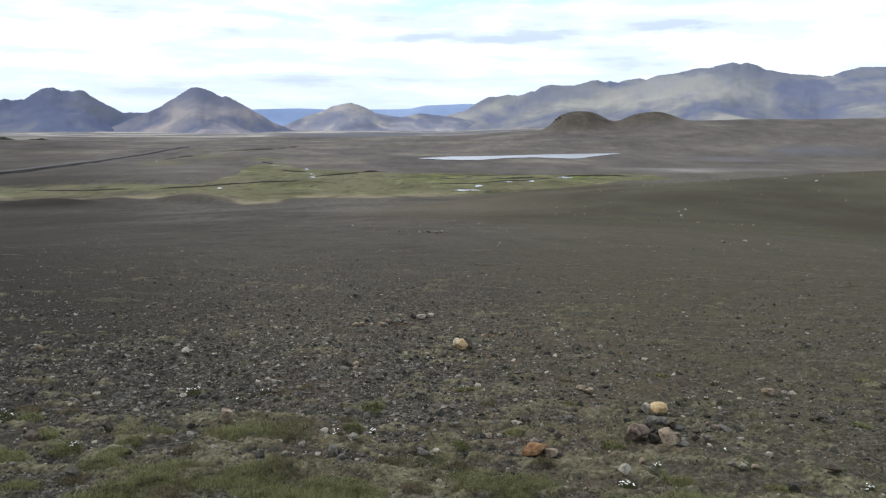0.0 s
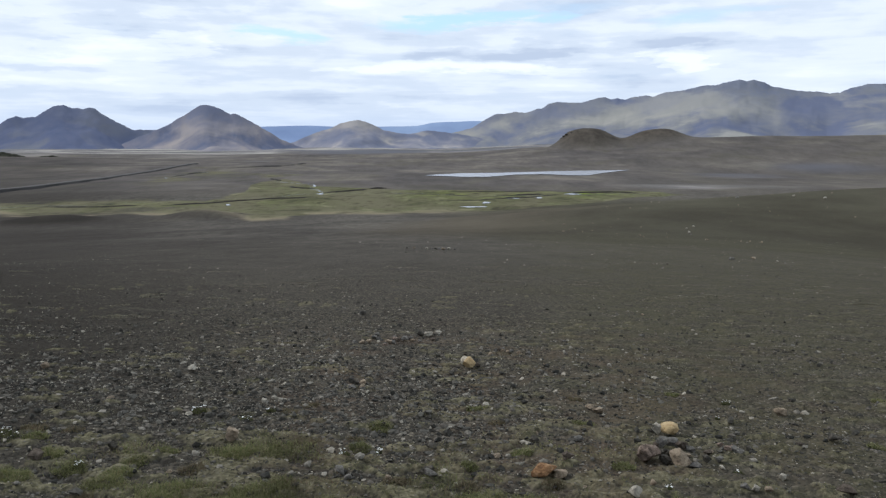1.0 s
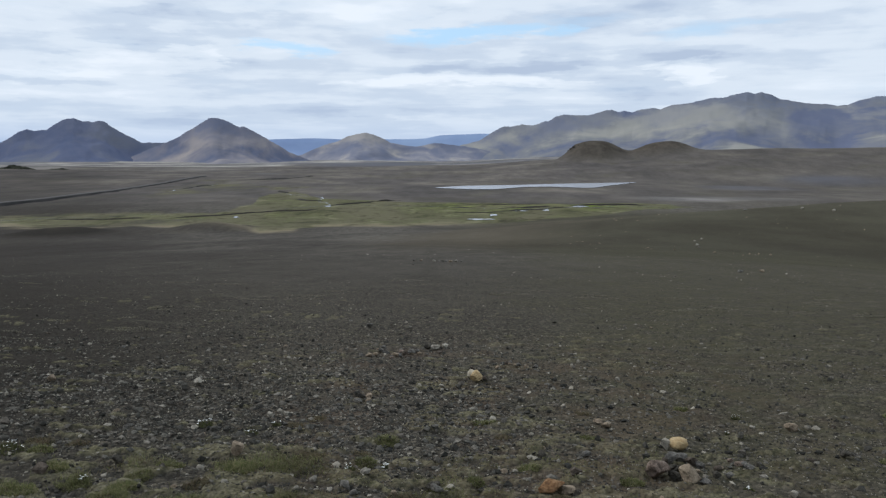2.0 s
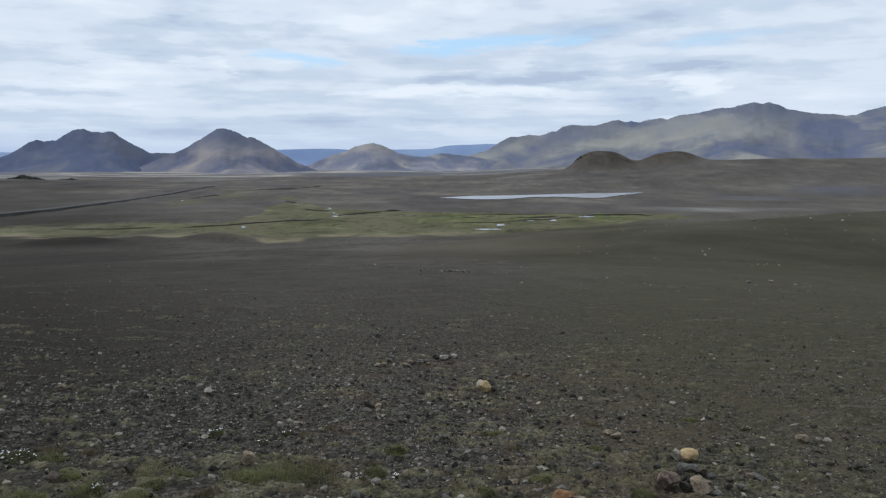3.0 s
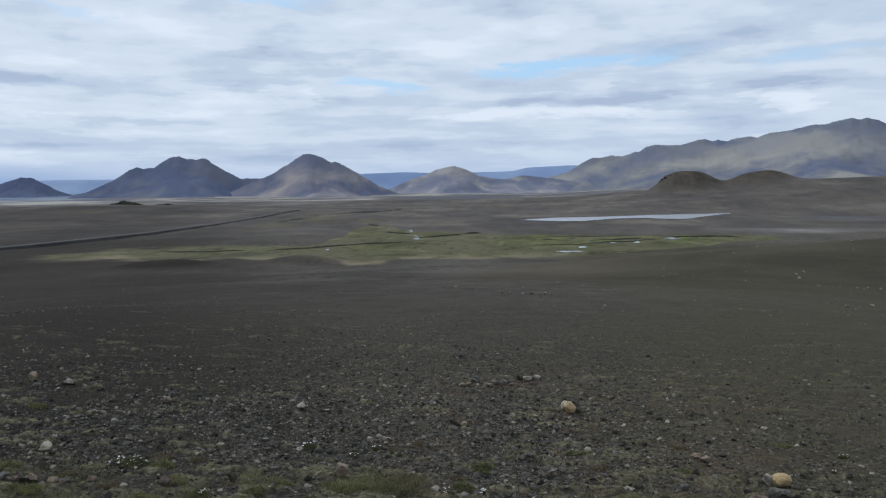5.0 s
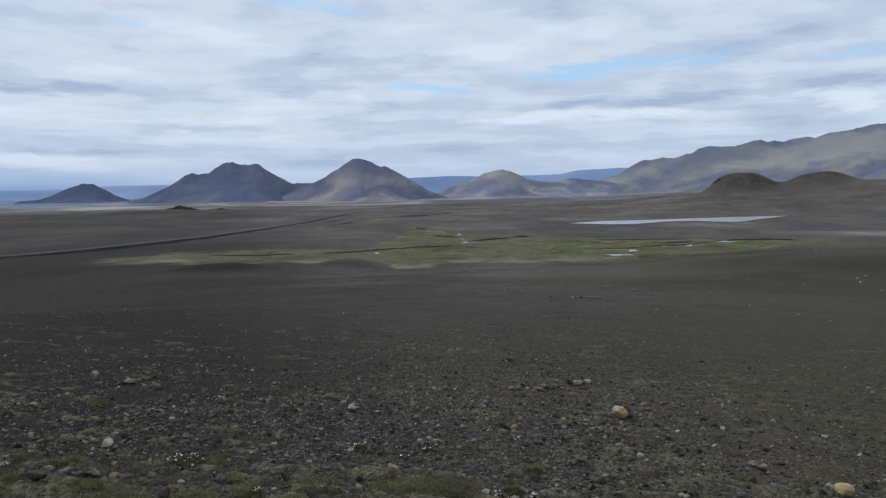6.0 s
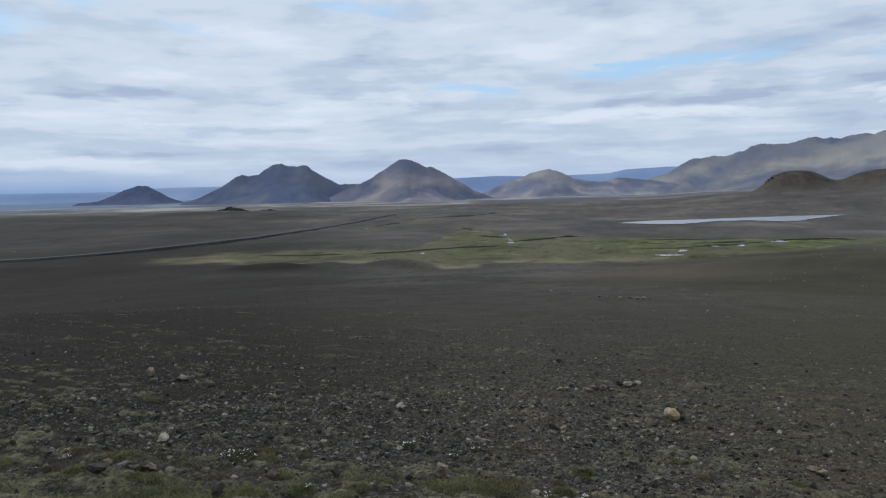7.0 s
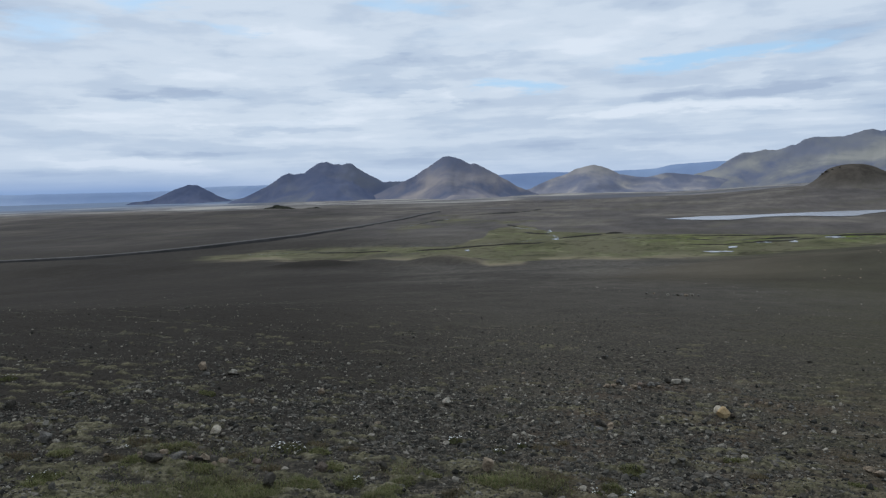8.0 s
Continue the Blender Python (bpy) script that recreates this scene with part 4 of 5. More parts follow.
build_bank([(-4.6, 380), (-3.3, 384), (-2.2, 379)], 1.5, 153, 0.8)
SCARP, _tr, _b = material("dark_ash_scarp", 1.0)
_b.inputs["Specular IOR Level"].default_value = 0.02
link(_tr, ramp(_tr, noise_fac(_tr, place_vec(_tr), 0.25, 5, 0.6), [(0.4, (0.050, 0.046, 0.043)), (0.6, (0.072, 0.066, 0.061))]), _b.inputs["Base Color"])
build_bank([(-16.2, 852), (-13.7, 857), (-12.2, 905), (-10.8, 971)], 6.0, 161, 2.2, 0.5, 5.0, SCARP, "ash_scarp", "low dark scarp of wind-cut ash on the plain")
build_stream("stream", [(-33, 425), (-26, 412), (-20, 420), (-15, 432), (-11.5, 440), (-9.9, 462), (-7, 468), (-3, 452), (1, 432), (3.2, 418), (5, 436), (8, 445), (11, 452), (15, 470)], 0.45, "narrow meandering stream through green meadow", 91)
build_stream("stream", [(-13.2, 610), (-12, 560), (-10.5, 545), (-11.2, 510), (-9.9, 475), (-9.8, 462)], 0.5, "narrow brook joining the meadow stream", 95)


def pool(az, r, wide, deep, seed):
    """A small bright widening of the stream."""
    k = np.linspace(0, 2 * math.pi, 40, endpoint=False)
    f = 0.78 + 0.6 * fbm(3 * np.cos(k), 3 * np.sin(k), 1.6, 3, seed)
    a = radians(az)
    ex, ey = np.array([math.cos(a), -math.sin(a)]), np.array([math.sin(a), math.cos(a)])
    c = r * ey
    rim = c + np.outer(wide * f * np.cos(k), ex) + np.outer(deep * f * np.sin(k), ey)
    z = float(ground(*c)) + 0.22
    verts = np.vstack([np.column_stack([rim, np.full(40, z)]), np.column_stack([c + (rim - c) * 1.04, np.full(40, z - 0.5)]), [[*c, z]]])
    j = np.arange(40)
    me = mesh_from("stream_pool", verts, np.stack([40 + j, 40 + (j + 1) % 40, (j + 1) % 40, j], -1), np.stack([np.full(40, 80), j, (j + 1) % 40], -1), False)
    me.materials.append(STREAM)
    tagged(new("stream_pool", me), "small bright pool of the stream reflecting sky", "pool", "stream pools", kind="structure")


for i, (b, r, w, d) in enumerate(((-9.89, 451, 2.1, 6.5), (2.73, 387, 2.2, 6.5), (1.43, 368, 7.0, 3.8), (2.39, 367, 3.1, 4.6), (4.71, 410, 4.7, 4.9), (6.70, 419, 1.9, 6.5), (9.32, 452, 3.8, 6.5), (-16.73, 390, 1.5, 4.3), (-18.22, 801, 4.2, 6.5), (-20.93, 674, 1.5, 6.5))):
    pool(b, r, w, d, 101 + i)

# ---- loose stones ----
def stone_shapes(count, seed, coarse=False):
    """Angular little stones: broken slabs of twelve corners, or of six far off."""
    rng = np.random.default_rng(seed)
    bm = bmesh.new()
    if coarse:
        bmesh.ops.create_uvsphere(bm, u_segments=4, v_segments=2, radius=1)
        bmesh.ops.triangulate(bm, faces=bm.faces[:])
    else:
        bmesh.ops.create_icosphere(bm, subdivisions=1, radius=1)
    v = np.array([p.co[:] for p in bm.verts])
    f = np.array([[p.index for p in q.verts] for q in bm.faces])
    bm.free()
    return [v * rng.uniform(0.55, 1.25, (len(v), 1)) * rng.uniform(0.55, 1.0, 3) for _ in range(count)], f


def scatter_stones(name, label, places, sizes, seed, sink=0.25, mat=None, coarse=False):
    shapes, faces = stone_shapes(24, seed, coarse)
    rng = np.random.default_rng(seed + 1)
    n = len(places)
    pick = np.array(shapes)[rng.integers(0, 24, n)]
    turn = rng.uniform(0, 2 * math.pi, n)
    flat = rng.uniform(0.35, 0.9, n)
    c, s = np.cos(turn)[:, None], np.sin(turn)[:, None]
    x, y, z = pick[:, :, 0], pick[:, :, 1], pick[:, :, 2] * flat[:, None]
    tilt = rng.uniform(-0.3, 0.3, (n, 1))
    z = z + x * tilt
    v = np.stack([x * c - y * s, x * s + y * c, z], -1) * (0.5 * sizes)[:, None, None]
    v += places[:, None, :]
    v[:, :, 2] += ((0.5 - sink) * flat * sizes)[:, None] * 0.45
    tris = (faces[None] + (np.arange(n) * len(shapes[0]))[:, None, None]).reshape(-1, 3)
    me = mesh_from(name, v.reshape(-1, 3), None, tris, False)
    me.materials.append(mat or GRAVEL)
    return tagged(new(name, me), label, "gravel", kind="stuff")


def sector(rng, n, r0, r1, power=1.0, a0=-54, a1=36):
    """Random places in the wedge of ground ahead."""
    k = rng.random(n)
    r = (r0 ** power + k * (r1 ** power - r0 ** power)) ** (1 / power)
    a = np.radians(rng.uniform(a0, a1, n))
    return r * np.sin(a), r * np.cos(a)


def gravel_field():
    rng = np.random.default_rng(5)
    x, y = sector(rng, 165000, 3.5, 60, -0.25)
    patch = fbm(x, y, 1.1, 3, 41) + 0.5 * fbm(x, y, 4.0, 2, 43)
    keep = rng.random(len(x)) * (1 + 5.0 * ease(np.hypot(x, y), 9, 30) + 8 * ease(np.hypot(x, y), 28, 60) + 1.1 * ease(np.degrees(np.arctan2(x, y)), -2, 14)) < np.clip(0.66 + 0.45 * lump(x, y, -17, 7.6, 3.6, 2.2) + 0.8 * patch - 0.40 * moss_cover(x, y) - 0.45 * strip_cover(x, y), 0.05, 1)
    x, y = x[keep], y[keep]
    r = np.hypot(x, y)
    size = np.minimum(0.014 * (1 - rng.random(len(x))) ** -0.42, 0.085) * (0.8 + 0.06 * r)
    size = size * (1 - 0.12 * ease(np.degrees(np.arctan2(x, y)), -8, 8)) * (1 + 0.1 * lump(x, y, -17, 7.6, 3.6, 2.0) + 0.15 * lump(x, y, -40, 8.5, 2.5, 2.0))
    size = np.minimum(size, 0.09)
    for sel, coarse, words in ((r < 13, False, "loose angular grey and brown volcanic stones"), (r >= 13, True, "small dark volcanic stones strewn down the slope")):
        scatter_stones("gravel", words, np.column_stack([x, y, ground(x, y)])[sel], size[sel], 7, 0.25, None, coarse)
    # chips and grit close by, on moss and bare ground alike
    x, y = sector(rng, 36000, 3.5, 10, -0.4)
    keep = rng.random(len(x)) < np.clip(0.75 + 0.6 * fbm(x, y, 0.5, 3, 45) - 0.3 * moss_cover(x, y), 0.1, 1)
    x, y = x[keep], y[keep]
    size = np.minimum(0.011 * (1 - rng.random(len(x))) ** -0.35, 0.032) * (0.75 + 0.05 * np.hypot(x, y))
    scatter_stones("gravel", "fine chips of grey and brown lava", np.column_stack([x, y, ground(x, y)]), size, 13, 0.2, None, True)
    x, y = sector(rng, 6500, 28, 130, 0.7)
    keep = fbm(x, y, 14, 3, 47) > -0.05
    x, y = x[keep], y[keep]
    size = np.minimum(0.05 * (1 - rng.random(len(x))) ** -0.36, 0.26)
    scatter_stones("gravel", "scattered stones far down the dark slope", np.column_stack([x, y, ground(x, y)]), size, 9, 0.25, FAR_STONES, True)


gravel_field()


# ---- grass and moss ----
def blades(name, label, mat, x, y, height, width, lean, seed, tags=("grass", "", "stuff")):
    rng = np.random.default_rng(seed)
    n = len(x)
    a = rng.uniform(0, 2 * math.pi, n)
    z = ground(x, y)
    d = np.stack([np.cos(a), np.sin(a)], -1)
    p = np.stack([-d[:, 1], d[:, 0]], -1)
    root = np.column_stack([x, y, z - 0.005])
    out = []
    for k, w in ((0, 1.0), (0.55, 0.8)):
        mid = root + np.column_stack([d * (lean * height * k * k)[:, None], height * k * (1 - 0.2 * k * lean)])
        side = np.column_stack([p * (0.5 * width * w)[:, None], np.zeros(n)])
        out += [mid - side, mid + side]
    out.append(root + np.column_stack([d * (lean * height)[:, None], height * (1 - 0.3 * lean)]))
    v = np.stack(out, 1).reshape(-1, 3)
    i = np.arange(n)[:, None] * 5
    me = mesh_from(name, v, i + np.array([[0, 1, 3, 2]]), i + np.array([[2, 3, 4]]))
    me.materials.append(mat)
    return tagged(new(name, me), label, tags[0], tags[1], kind=tags[2])


GREEN = blade_material("green_grass", [(0.0, (0.080, 0.092, 0.034)), (0.5, (0.165, 0.172, 0.068)), (0.8, (0.23, 0.215, 0.105)), (1.0, (0.28, 0.245, 0.15))])
DRY = blade_material("dry_grass", [(0.0, (0.075, 0.070, 0.035)), (0.45, (0.130, 0.110, 0.060)), (0.75, (0.20, 0.165, 0.105)), (0.85, (0.155, 0.110, 0.074)), (1.0, (0.17, 0.118, 0.082))])


def grass_field():
    rng = np.random.default_rng(15)
    x, y = sector(rng, 420000, 3.5, 9.5, -0.6)
    r, az = np.hypot(x, y), np.degrees(np.arctan2(x, y))
    # one thick green fringe at the foot of the view, thinning up the gravel
    fringe = 1 - ease(r + 0.35 * fbm(x, y, 0.9, 3, 68), np.interp(az, (-46, -30, -12, 0, 12, 30), (5.6, 4.9, 4.5, 4.2, 3.6, 3.3)), np.interp(az, (-46, -30, -12, 0, 12, 30), (8.0, 6.6, 5.7, 5.1, 4.5, 4.2)))
    clump = np.clip(0.10 + 2.5 * fbm(x * 0.7, y, 0.42, 3, 65, 0.55), 0.02, 1.6)
    lush = fringe * clump * (0.75 + 0.5 * fbm(x, y, 1.4, 2, 66)) * (1 - 0.9 * lump(x, y, -28.5, 4.45, 0.4, 0.22, 4) - 0.8 * lump(x, y, -47, 6.2, 0.55, 0.3, 4))
    want = moss_cover(x, y) * np.interp(r, (3, 5, 7, 9.5), (0.4, 0.3, 0.2, 0.1)) * (0.5 + 0.7 * fbm(x, y, 0.5, 3, 63)) + 0.75 * lush
    keep = rng.random(len(x)) < want
    x, y, lush = x[keep], y[keep], lush[keep]
    n = len(x)
    tone = 1.2 * fbm(x, y, 0.7, 3, 67) + rng.normal(0, 0.3, n) - 0.3 * lush
    height = rng.uniform(0.012, 0.036, n) * (1 + 1.1 * np.clip(lush, 0, 1))
    for name, label, mat, sel in (("grass", "short green grass and moss tufts on gravel", GREEN, tone < 0.1), ("dry_grass", "dry straw-coloured grass among the stones", DRY, tone >= 0.1)):
        k = int(sel.sum())
        blades(name, label, mat, x[sel], y[sel], height[sel], rng.uniform(0.002, 0.0045, k), rng.uniform(0.4, 1.6, k), 71)


grass_field()


def turf_lines():
    """Thin low lines of dry turf that run across the slope."""
    rng = np.random.default_rng(81)
    xs, ys = [], []
    for x0, y0, length in ((-11.29, 13.07, 1.07), (-13.06, 16.75, 0.43), (-5.85, 12.76, 0.68), (-6.70, 16.63, 0.42), (-8.41, 12.18, 0.37), (-9.42, 9.24, 0.41), (-5.68, 10.08, 0.36), (-5.03, 15.81, 0.52), (-5.63, 12.40, 0.97), (-6.45, 15.75, 0.47), (-1.23, 10.94, 0.34), (9.90, 17.71, 0.78), (1.32, 22.54, 0.70), (2.66, 8.52, 0.42), (-1.87, 8.41, 0.31), (4.66, 11.55, 0.58), (-2.55, 7.13, 0.36), (-3.11, 6.19, 0.50)):
        n = int(520 * length) + 60
        k = rng.uniform(-0.5, 0.5, n) * length
        side = rng.normal(0, 0.05, n) + 0.05 * np.sin(k * 3 + x0)
        xs.append(x0 + k)
        ys.append(y0 + side + 0.12 * k * math.sin(x0 * 9))
    for _ in range(70):
        a, r, length = math.radians(rng.uniform(-46, 29)), 9 * 3.6 ** rng.random(), rng.uniform(0.2, 0.7)
        k = rng.uniform(-0.5, 0.5, int(260 * length) + 30) * length * r / 12
        xs.append(r * math.sin(a) + k)
        ys.append(r * math.cos(a) + rng.normal(0, 0.035, len(k)) + 0.05 * np.sin(4 * k + r))
    x, y = np.concatenate(xs), np.concatenate(ys)
    n = len(x)
    blades("dry_turf", "thin pale lines of dry turf across the gravel", PALE_TURF, x, y, rng.uniform(0.012, 0.030, n) * (0.6 + 0.05 * np.hypot(x, y)), rng.uniform(0.003, 0.007, n) * (0.7 + 0.04 * np.hypot(x, y)), rng.uniform(0.4, 1.4, n), 83)


PALE_TURF = blade_material("pale_turf", [(0.0, (0.11, 0.10, 0.065)), (0.5, (0.19, 0.175, 0.125)), (1.0, (0.30, 0.275, 0.21))])
turf_lines()


def grass_tuft(x, y, wide, green):
    """A low rounded clump of fine grass."""
    rng = np.random.default_rng(int(1000 * (x + 30) + 91 * y))
    n = int((160 + 2600 * wide) * (1.0 if green else 0.6))
    a, q = rng.uniform(0, 2 * math.pi, n), np.sqrt(rng.random(n))
    px, py = 0.5 * wide * q * np.cos(a), 0.42 * wide * q * np.sin(a)
    words = "low soft clump of %s grass on gravel" % ("green" if green else "dry olive-brown")
    blades("grass_tuft", words, GREEN if green else DRY, x + px, y + py, rng.uniform(0.5, 1.0, n) * (0.03 + 0.14 * wide * (1 - 0.7 * q * q)), rng.uniform(0.002, 0.004, n), rng.uniform(0.3, 1.3, n), int(n + 7 * wide), ("grass tuft", "grass tufts on the slope", ""))


grass_tuft(-1.63, 3.97, 0.22, True)
grass_tuft(-1.09, 4.11, 0.39, True)
grass_tuft(-2.12, 4.74, 0.21, True)
grass_tuft(-2.74, 4.86, 0.21, True)
grass_tuft(-0.55, 5.69, 0.19, True)
grass_tuft(-1.25, 6.41, 0.18, False)
grass_tuft(-1.07, 5.24, 0.26, False)
grass_tuft(-1.41, 4.91, 0.17, True)
grass_tuft(-0.71, 5.36, 0.16, False)
grass_tuft(-3.23, 5.54, 0.21, False)
grass_tuft(-2.09, 4.27, 0.27, True)
grass_tuft(-0.15, 3.95, 0.20, False)
grass_tuft(0.22, 6.34, 0.15, True)
grass_tuft(0.51, 5.07, 0.15, True)
grass_tuft(2.21, 7.20, 0.14, True)
grass_tuft(0.13, 4.72, 0.12, True)
grass_tuft(1.97, 4.08, 0.15, True)
grass_tuft(4.18, 7.05, 0.16, True)
grass_tuft(3.21, 5.39, 0.15, True)
grass_tuft(0.12, 4.39, 0.19, False)
grass_tuft(0.41, 3.96, 0.24, True)
grass_tuft(0.64, 4.43, 0.15, False)
grass_tuft(1.41, 4.13, 0.22, True)
grass_tuft(1.17, 4.80, 0.16, True)
grass_tuft(-0.72, 3.99, 0.28, True)
grass_tuft(-1.28, 3.91, 0.28, True)
grass_tuft(-0.53, 4.05, 0.21, True)
grass_tuft(-2.37, 3.92, 0.23, True)
grass_tuft(-0.69, 3.82, 0.50, True)
grass_tuft(-0.98, 3.85, 0.41, True)
grass_tuft(-0.45, 3.85, 0.30, True)
grass_tuft(-1.48, 3.76, 0.24, False)
grass_tuft(-2.14, 4.04, 0.19, False)
grass_tuft(-1.67, 4.59, 0.20, False)
grass_tuft(-0.33, 4.48, 0.19, False)
grass_tuft(-5.70, 7.35, 0.21, True)
grass_tuft(-4.52, 3.86, 0.29, True)
grass_tuft(-4.57, 4.92, 0.27, False)
grass_tuft(-4.20, 4.38, 0.23, True)
grass_tuft(-4.21, 5.04, 0.23, True)
grass_tuft(-4.46, 4.47, 0.20, False)
grass_tuft(-3.62, 4.43, 0.23, True)
grass_tuft(-3.19, 4.34, 0.19, False)
grass_tuft(-2.71, 4.36, 0.26, True)
grass_tuft(-2.45, 4.56, 0.22, True)
grass_tuft(-2.09, 4.48, 0.21, True)
grass_tuft(-3.08, 5.29, 0.20, True)
grass_tuft(-2.91, 5.51, 0.18, False)
grass_tuft(-5.22, 4.26, 0.27, False)
grass_tuft(-4.98, 4.44, 0.23, True)
grass_tuft(-3.65, 4.94, 0.18, False)
grass_tuft(-4.45, 3.67, 0.20, True)
grass_tuft(-1.46, 4.83, 0.21, True)
grass_tuft(-0.53, 5.63, 0.14, True)
grass_tuft(-1.35, 6.15, 0.21, False)
grass_tuft(0.26, 6.32, 0.16, True)
grass_tuft(0.38, 5.86, 0.15, False)
grass_tuft(-0.64, 5.13, 0.17, True)
grass_tuft(1.19, 6.88, 0.17, False)
grass_tuft(1.10, 5.91, 0.20, True)
grass_tuft(-4.21, 4.82, 0.21, True)
grass_tuft(-3.18, 4.70, 0.19, False)
grass_tuft(-1.99, 4.98, 0.20, True)

# ---- single stones ----
ROCKS = {
    "tan": (rock_material("ochre_stone", (0.40, 0.28, 0.138), (0.50, 0.37, 0.20), (0.57, 0.455, 0.275)), "ochre rounded stone"),
    "beige": (rock_material("beige_stone", (0.14, 0.11, 0.078), (0.275, 0.215, 0.15), (0.39, 0.32, 0.23)), "beige weathered stone"),
    "grey": (rock_material("grey_stone", (0.075, 0.069, 0.061), (0.15, 0.139, 0.121), (0.25, 0.232, 0.20)), "grey lichen-flecked stone"),
    "pale": (rock_material("pale_stone", (0.21, 0.187, 0.148), (0.36, 0.325, 0.26), (0.49, 0.45, 0.37)), "pale bleached stone"),
    "cream": (rock_material("cream_stone", (0.30, 0.255, 0.185), (0.47, 0.415, 0.315), (0.60, 0.54, 0.43)), "cream broken stone"),
    "dark": (rock_material("dark_stone", (0.036, 0.032, 0.026), (0.074, 0.066, 0.053), (0.13, 0.115, 0.093)), "dark porous basalt stone"),
    "brown": (rock_material("brown_stone", (0.050, 0.039, 0.030), (0.10, 0.08, 0.062), (0.165, 0.135, 0.105)), "brown rough stone"),
    "rust": (rock_material("rusty_stone", (0.075, 0.056, 0.045), (0.22, 0.165, 0.128), (0.34, 0.27, 0.21)), "rusty brown pitted stone"),
    "orange": (rock_material("orange_stone", (0.13, 0.07, 0.035), (0.26, 0.145, 0.07), (0.36, 0.25, 0.15)), "orange-brown broken stone"),
}


def stone_mesh(seed, wide, deep, tall, detail=3, cuts=12, deepest=0.55, smooth=True):
    """A worn block: a ball cut by flats, roughened, with softened edges. Its base is at z = 0."""
    rng = random.Random(seed)
    bm = bmesh.new()
    bmesh.ops.create_icosphere(bm, subdivisions=detail, radius=1)
    flats = []
    for _ in range(cuts):
        n = Vector((rng.gauss(0, 1), rng.gauss(0, 1), rng.gauss(0, 0.8))).normalized()
        flats.append((n, rng.uniform(deepest, 0.86)))
    off = Vector((rng.uniform(0, 50), rng.uniform(0, 50), rng.uniform(0, 50)))
    for v in bm.verts:
        p = v.co.copy()
        for n, d in flats:
            over = p.dot(n) - d
            if over > 0:
                p -= n * over * 0.95
        p *= 1 + 0.10 * noise.noise(p * 1.7 + off) + 0.06 * noise.noise(p * 4.5 + off) + 0.03 * noise.noise(p * 11 + off)
        v.co = p
    lo = [min(v.co[i] for v in bm.verts) for i in range(3)]
    hi = [max(v.co[i] for v in bm.verts) for i in range(3)]
    for v in bm.verts:
        for i, s in enumerate((wide, deep, tall)):
            v.co[i] = ((v.co[i] - lo[i]) / (hi[i] - lo[i]) - (0 if i == 2 else 0.5)) * s
    for f in bm.faces:
        f.smooth = smooth
    me = bpy.data.meshes.new("stone")
    bm.to_mesh(me)
    bm.free()
    return me


STONES = []


def stone(x, y, wide, tall, kind):
    k = len(STONES)
    rng = random.Random(900 + k)
    near = math.hypot(x, y) < 9
    tall = tall * (1.0 if kind == "dark" else 1.02)
    wide = wide * 0.95
    ob = new("stone", stone_mesh(300 + k, wide, wide * rng.uniform(0.7, 0.95), tall, 4 if wide > 0.055 and near else 3, {"tan": 10, "rust": 12, "beige": 14, "cream": 13}.get(kind, 16), {"tan": 0.62, "rust": 0.50, "beige": 0.45, "cream": 0.48}.get(kind, 0.36)))
    mat, words = ROCKS[kind]
    ob.data.materials.append(mat)
    around = "on mossy gravel" if near else "on dark gravel"
    foot = 0.4 * float(ground(x, y)) + 0.6 * float(np.max(ground(x + 0.35 * wide * np.cos(np.arange(6)), y + 0.35 * wide * np.sin(np.arange(6)))))
    ob.matrix_world = pose(x, y, foot - (0.07 if wide > 0.07 else 0.13) * tall, rng.uniform(-6, 6), rng.uniform(-6, 6), rng.uniform(-25, 25))
    size = "large" if wide > 0.13 else "small" if wide < 0.08 else "middle-sized"
    tagged(ob, "%s %s half sunk %s" % (size, words, around), "stone", "stones on the slope")
    STONES.append(ob)
    return ob


stone(0.21, 8.29, 0.155, 0.125, "tan")
stone(0.160, 8.39, 0.085, 0.115, "cream")
stone(0.215, 8.39, 0.070, 0.135, "dark")
stone(0.315, 8.31, 0.066, 0.062, "brown")
stone(0.09, 8.26, 0.060, 0.050, "dark")
stone(1.72, 5.62, 0.163, 0.107, "tan")
stone(1.625, 5.66, 0.090, 0.100, "pale")
stone(1.37, 4.91, 0.177, 0.127, "rust")
stone(1.56, 4.83, 0.155, 0.111, "beige")
stone(1.54, 5.23, 0.098, 0.079, "grey")
stone(1.64, 5.29, 0.118, 0.071, "grey")
stone(1.47, 4.88, 0.101, 0.071, "dark")
stone(1.54, 5.14, 0.075, 0.060, "dark")
stone(1.69, 5.23, 0.090, 0.063, "brown")
stone(1.74, 5.19, 0.072, 0.050, "grey")
stone(1.56, 5.11, 0.061, 0.049, "dark")
stone(1.50, 5.23, 0.062, 0.044, "brown")
stone(1.76, 4.91, 0.060, 0.054, "dark")
stone(1.85, 4.92, 0.060, 0.048, "grey")
stone(1.65, 4.79, 0.092, 0.037, "grey")
stone(0.61, 4.57, 0.175, 0.082, "orange")
stone(0.70, 4.60, 0.124, 0.056, "beige")
stone(0.80, 4.84, 0.090, 0.056, "brown")
stone(-1.59, 5.22, 0.10, 0.105, "beige")
stone(-0.71, 4.60, 0.074, 0.063, "grey")
stone(-0.65, 4.51, 0.057, 0.040, "grey")
stone(-0.15, 4.65, 0.093, 0.056, "dark")
stone(-0.12, 4.55, 0.103, 0.041, "grey")
stone(-0.97, 7.26, 0.111, 0.067, "dark")
stone(-0.90, 7.34, 0.071, 0.057, "brown")
stone(-0.97, 7.12, 0.092, 0.028, "grey")
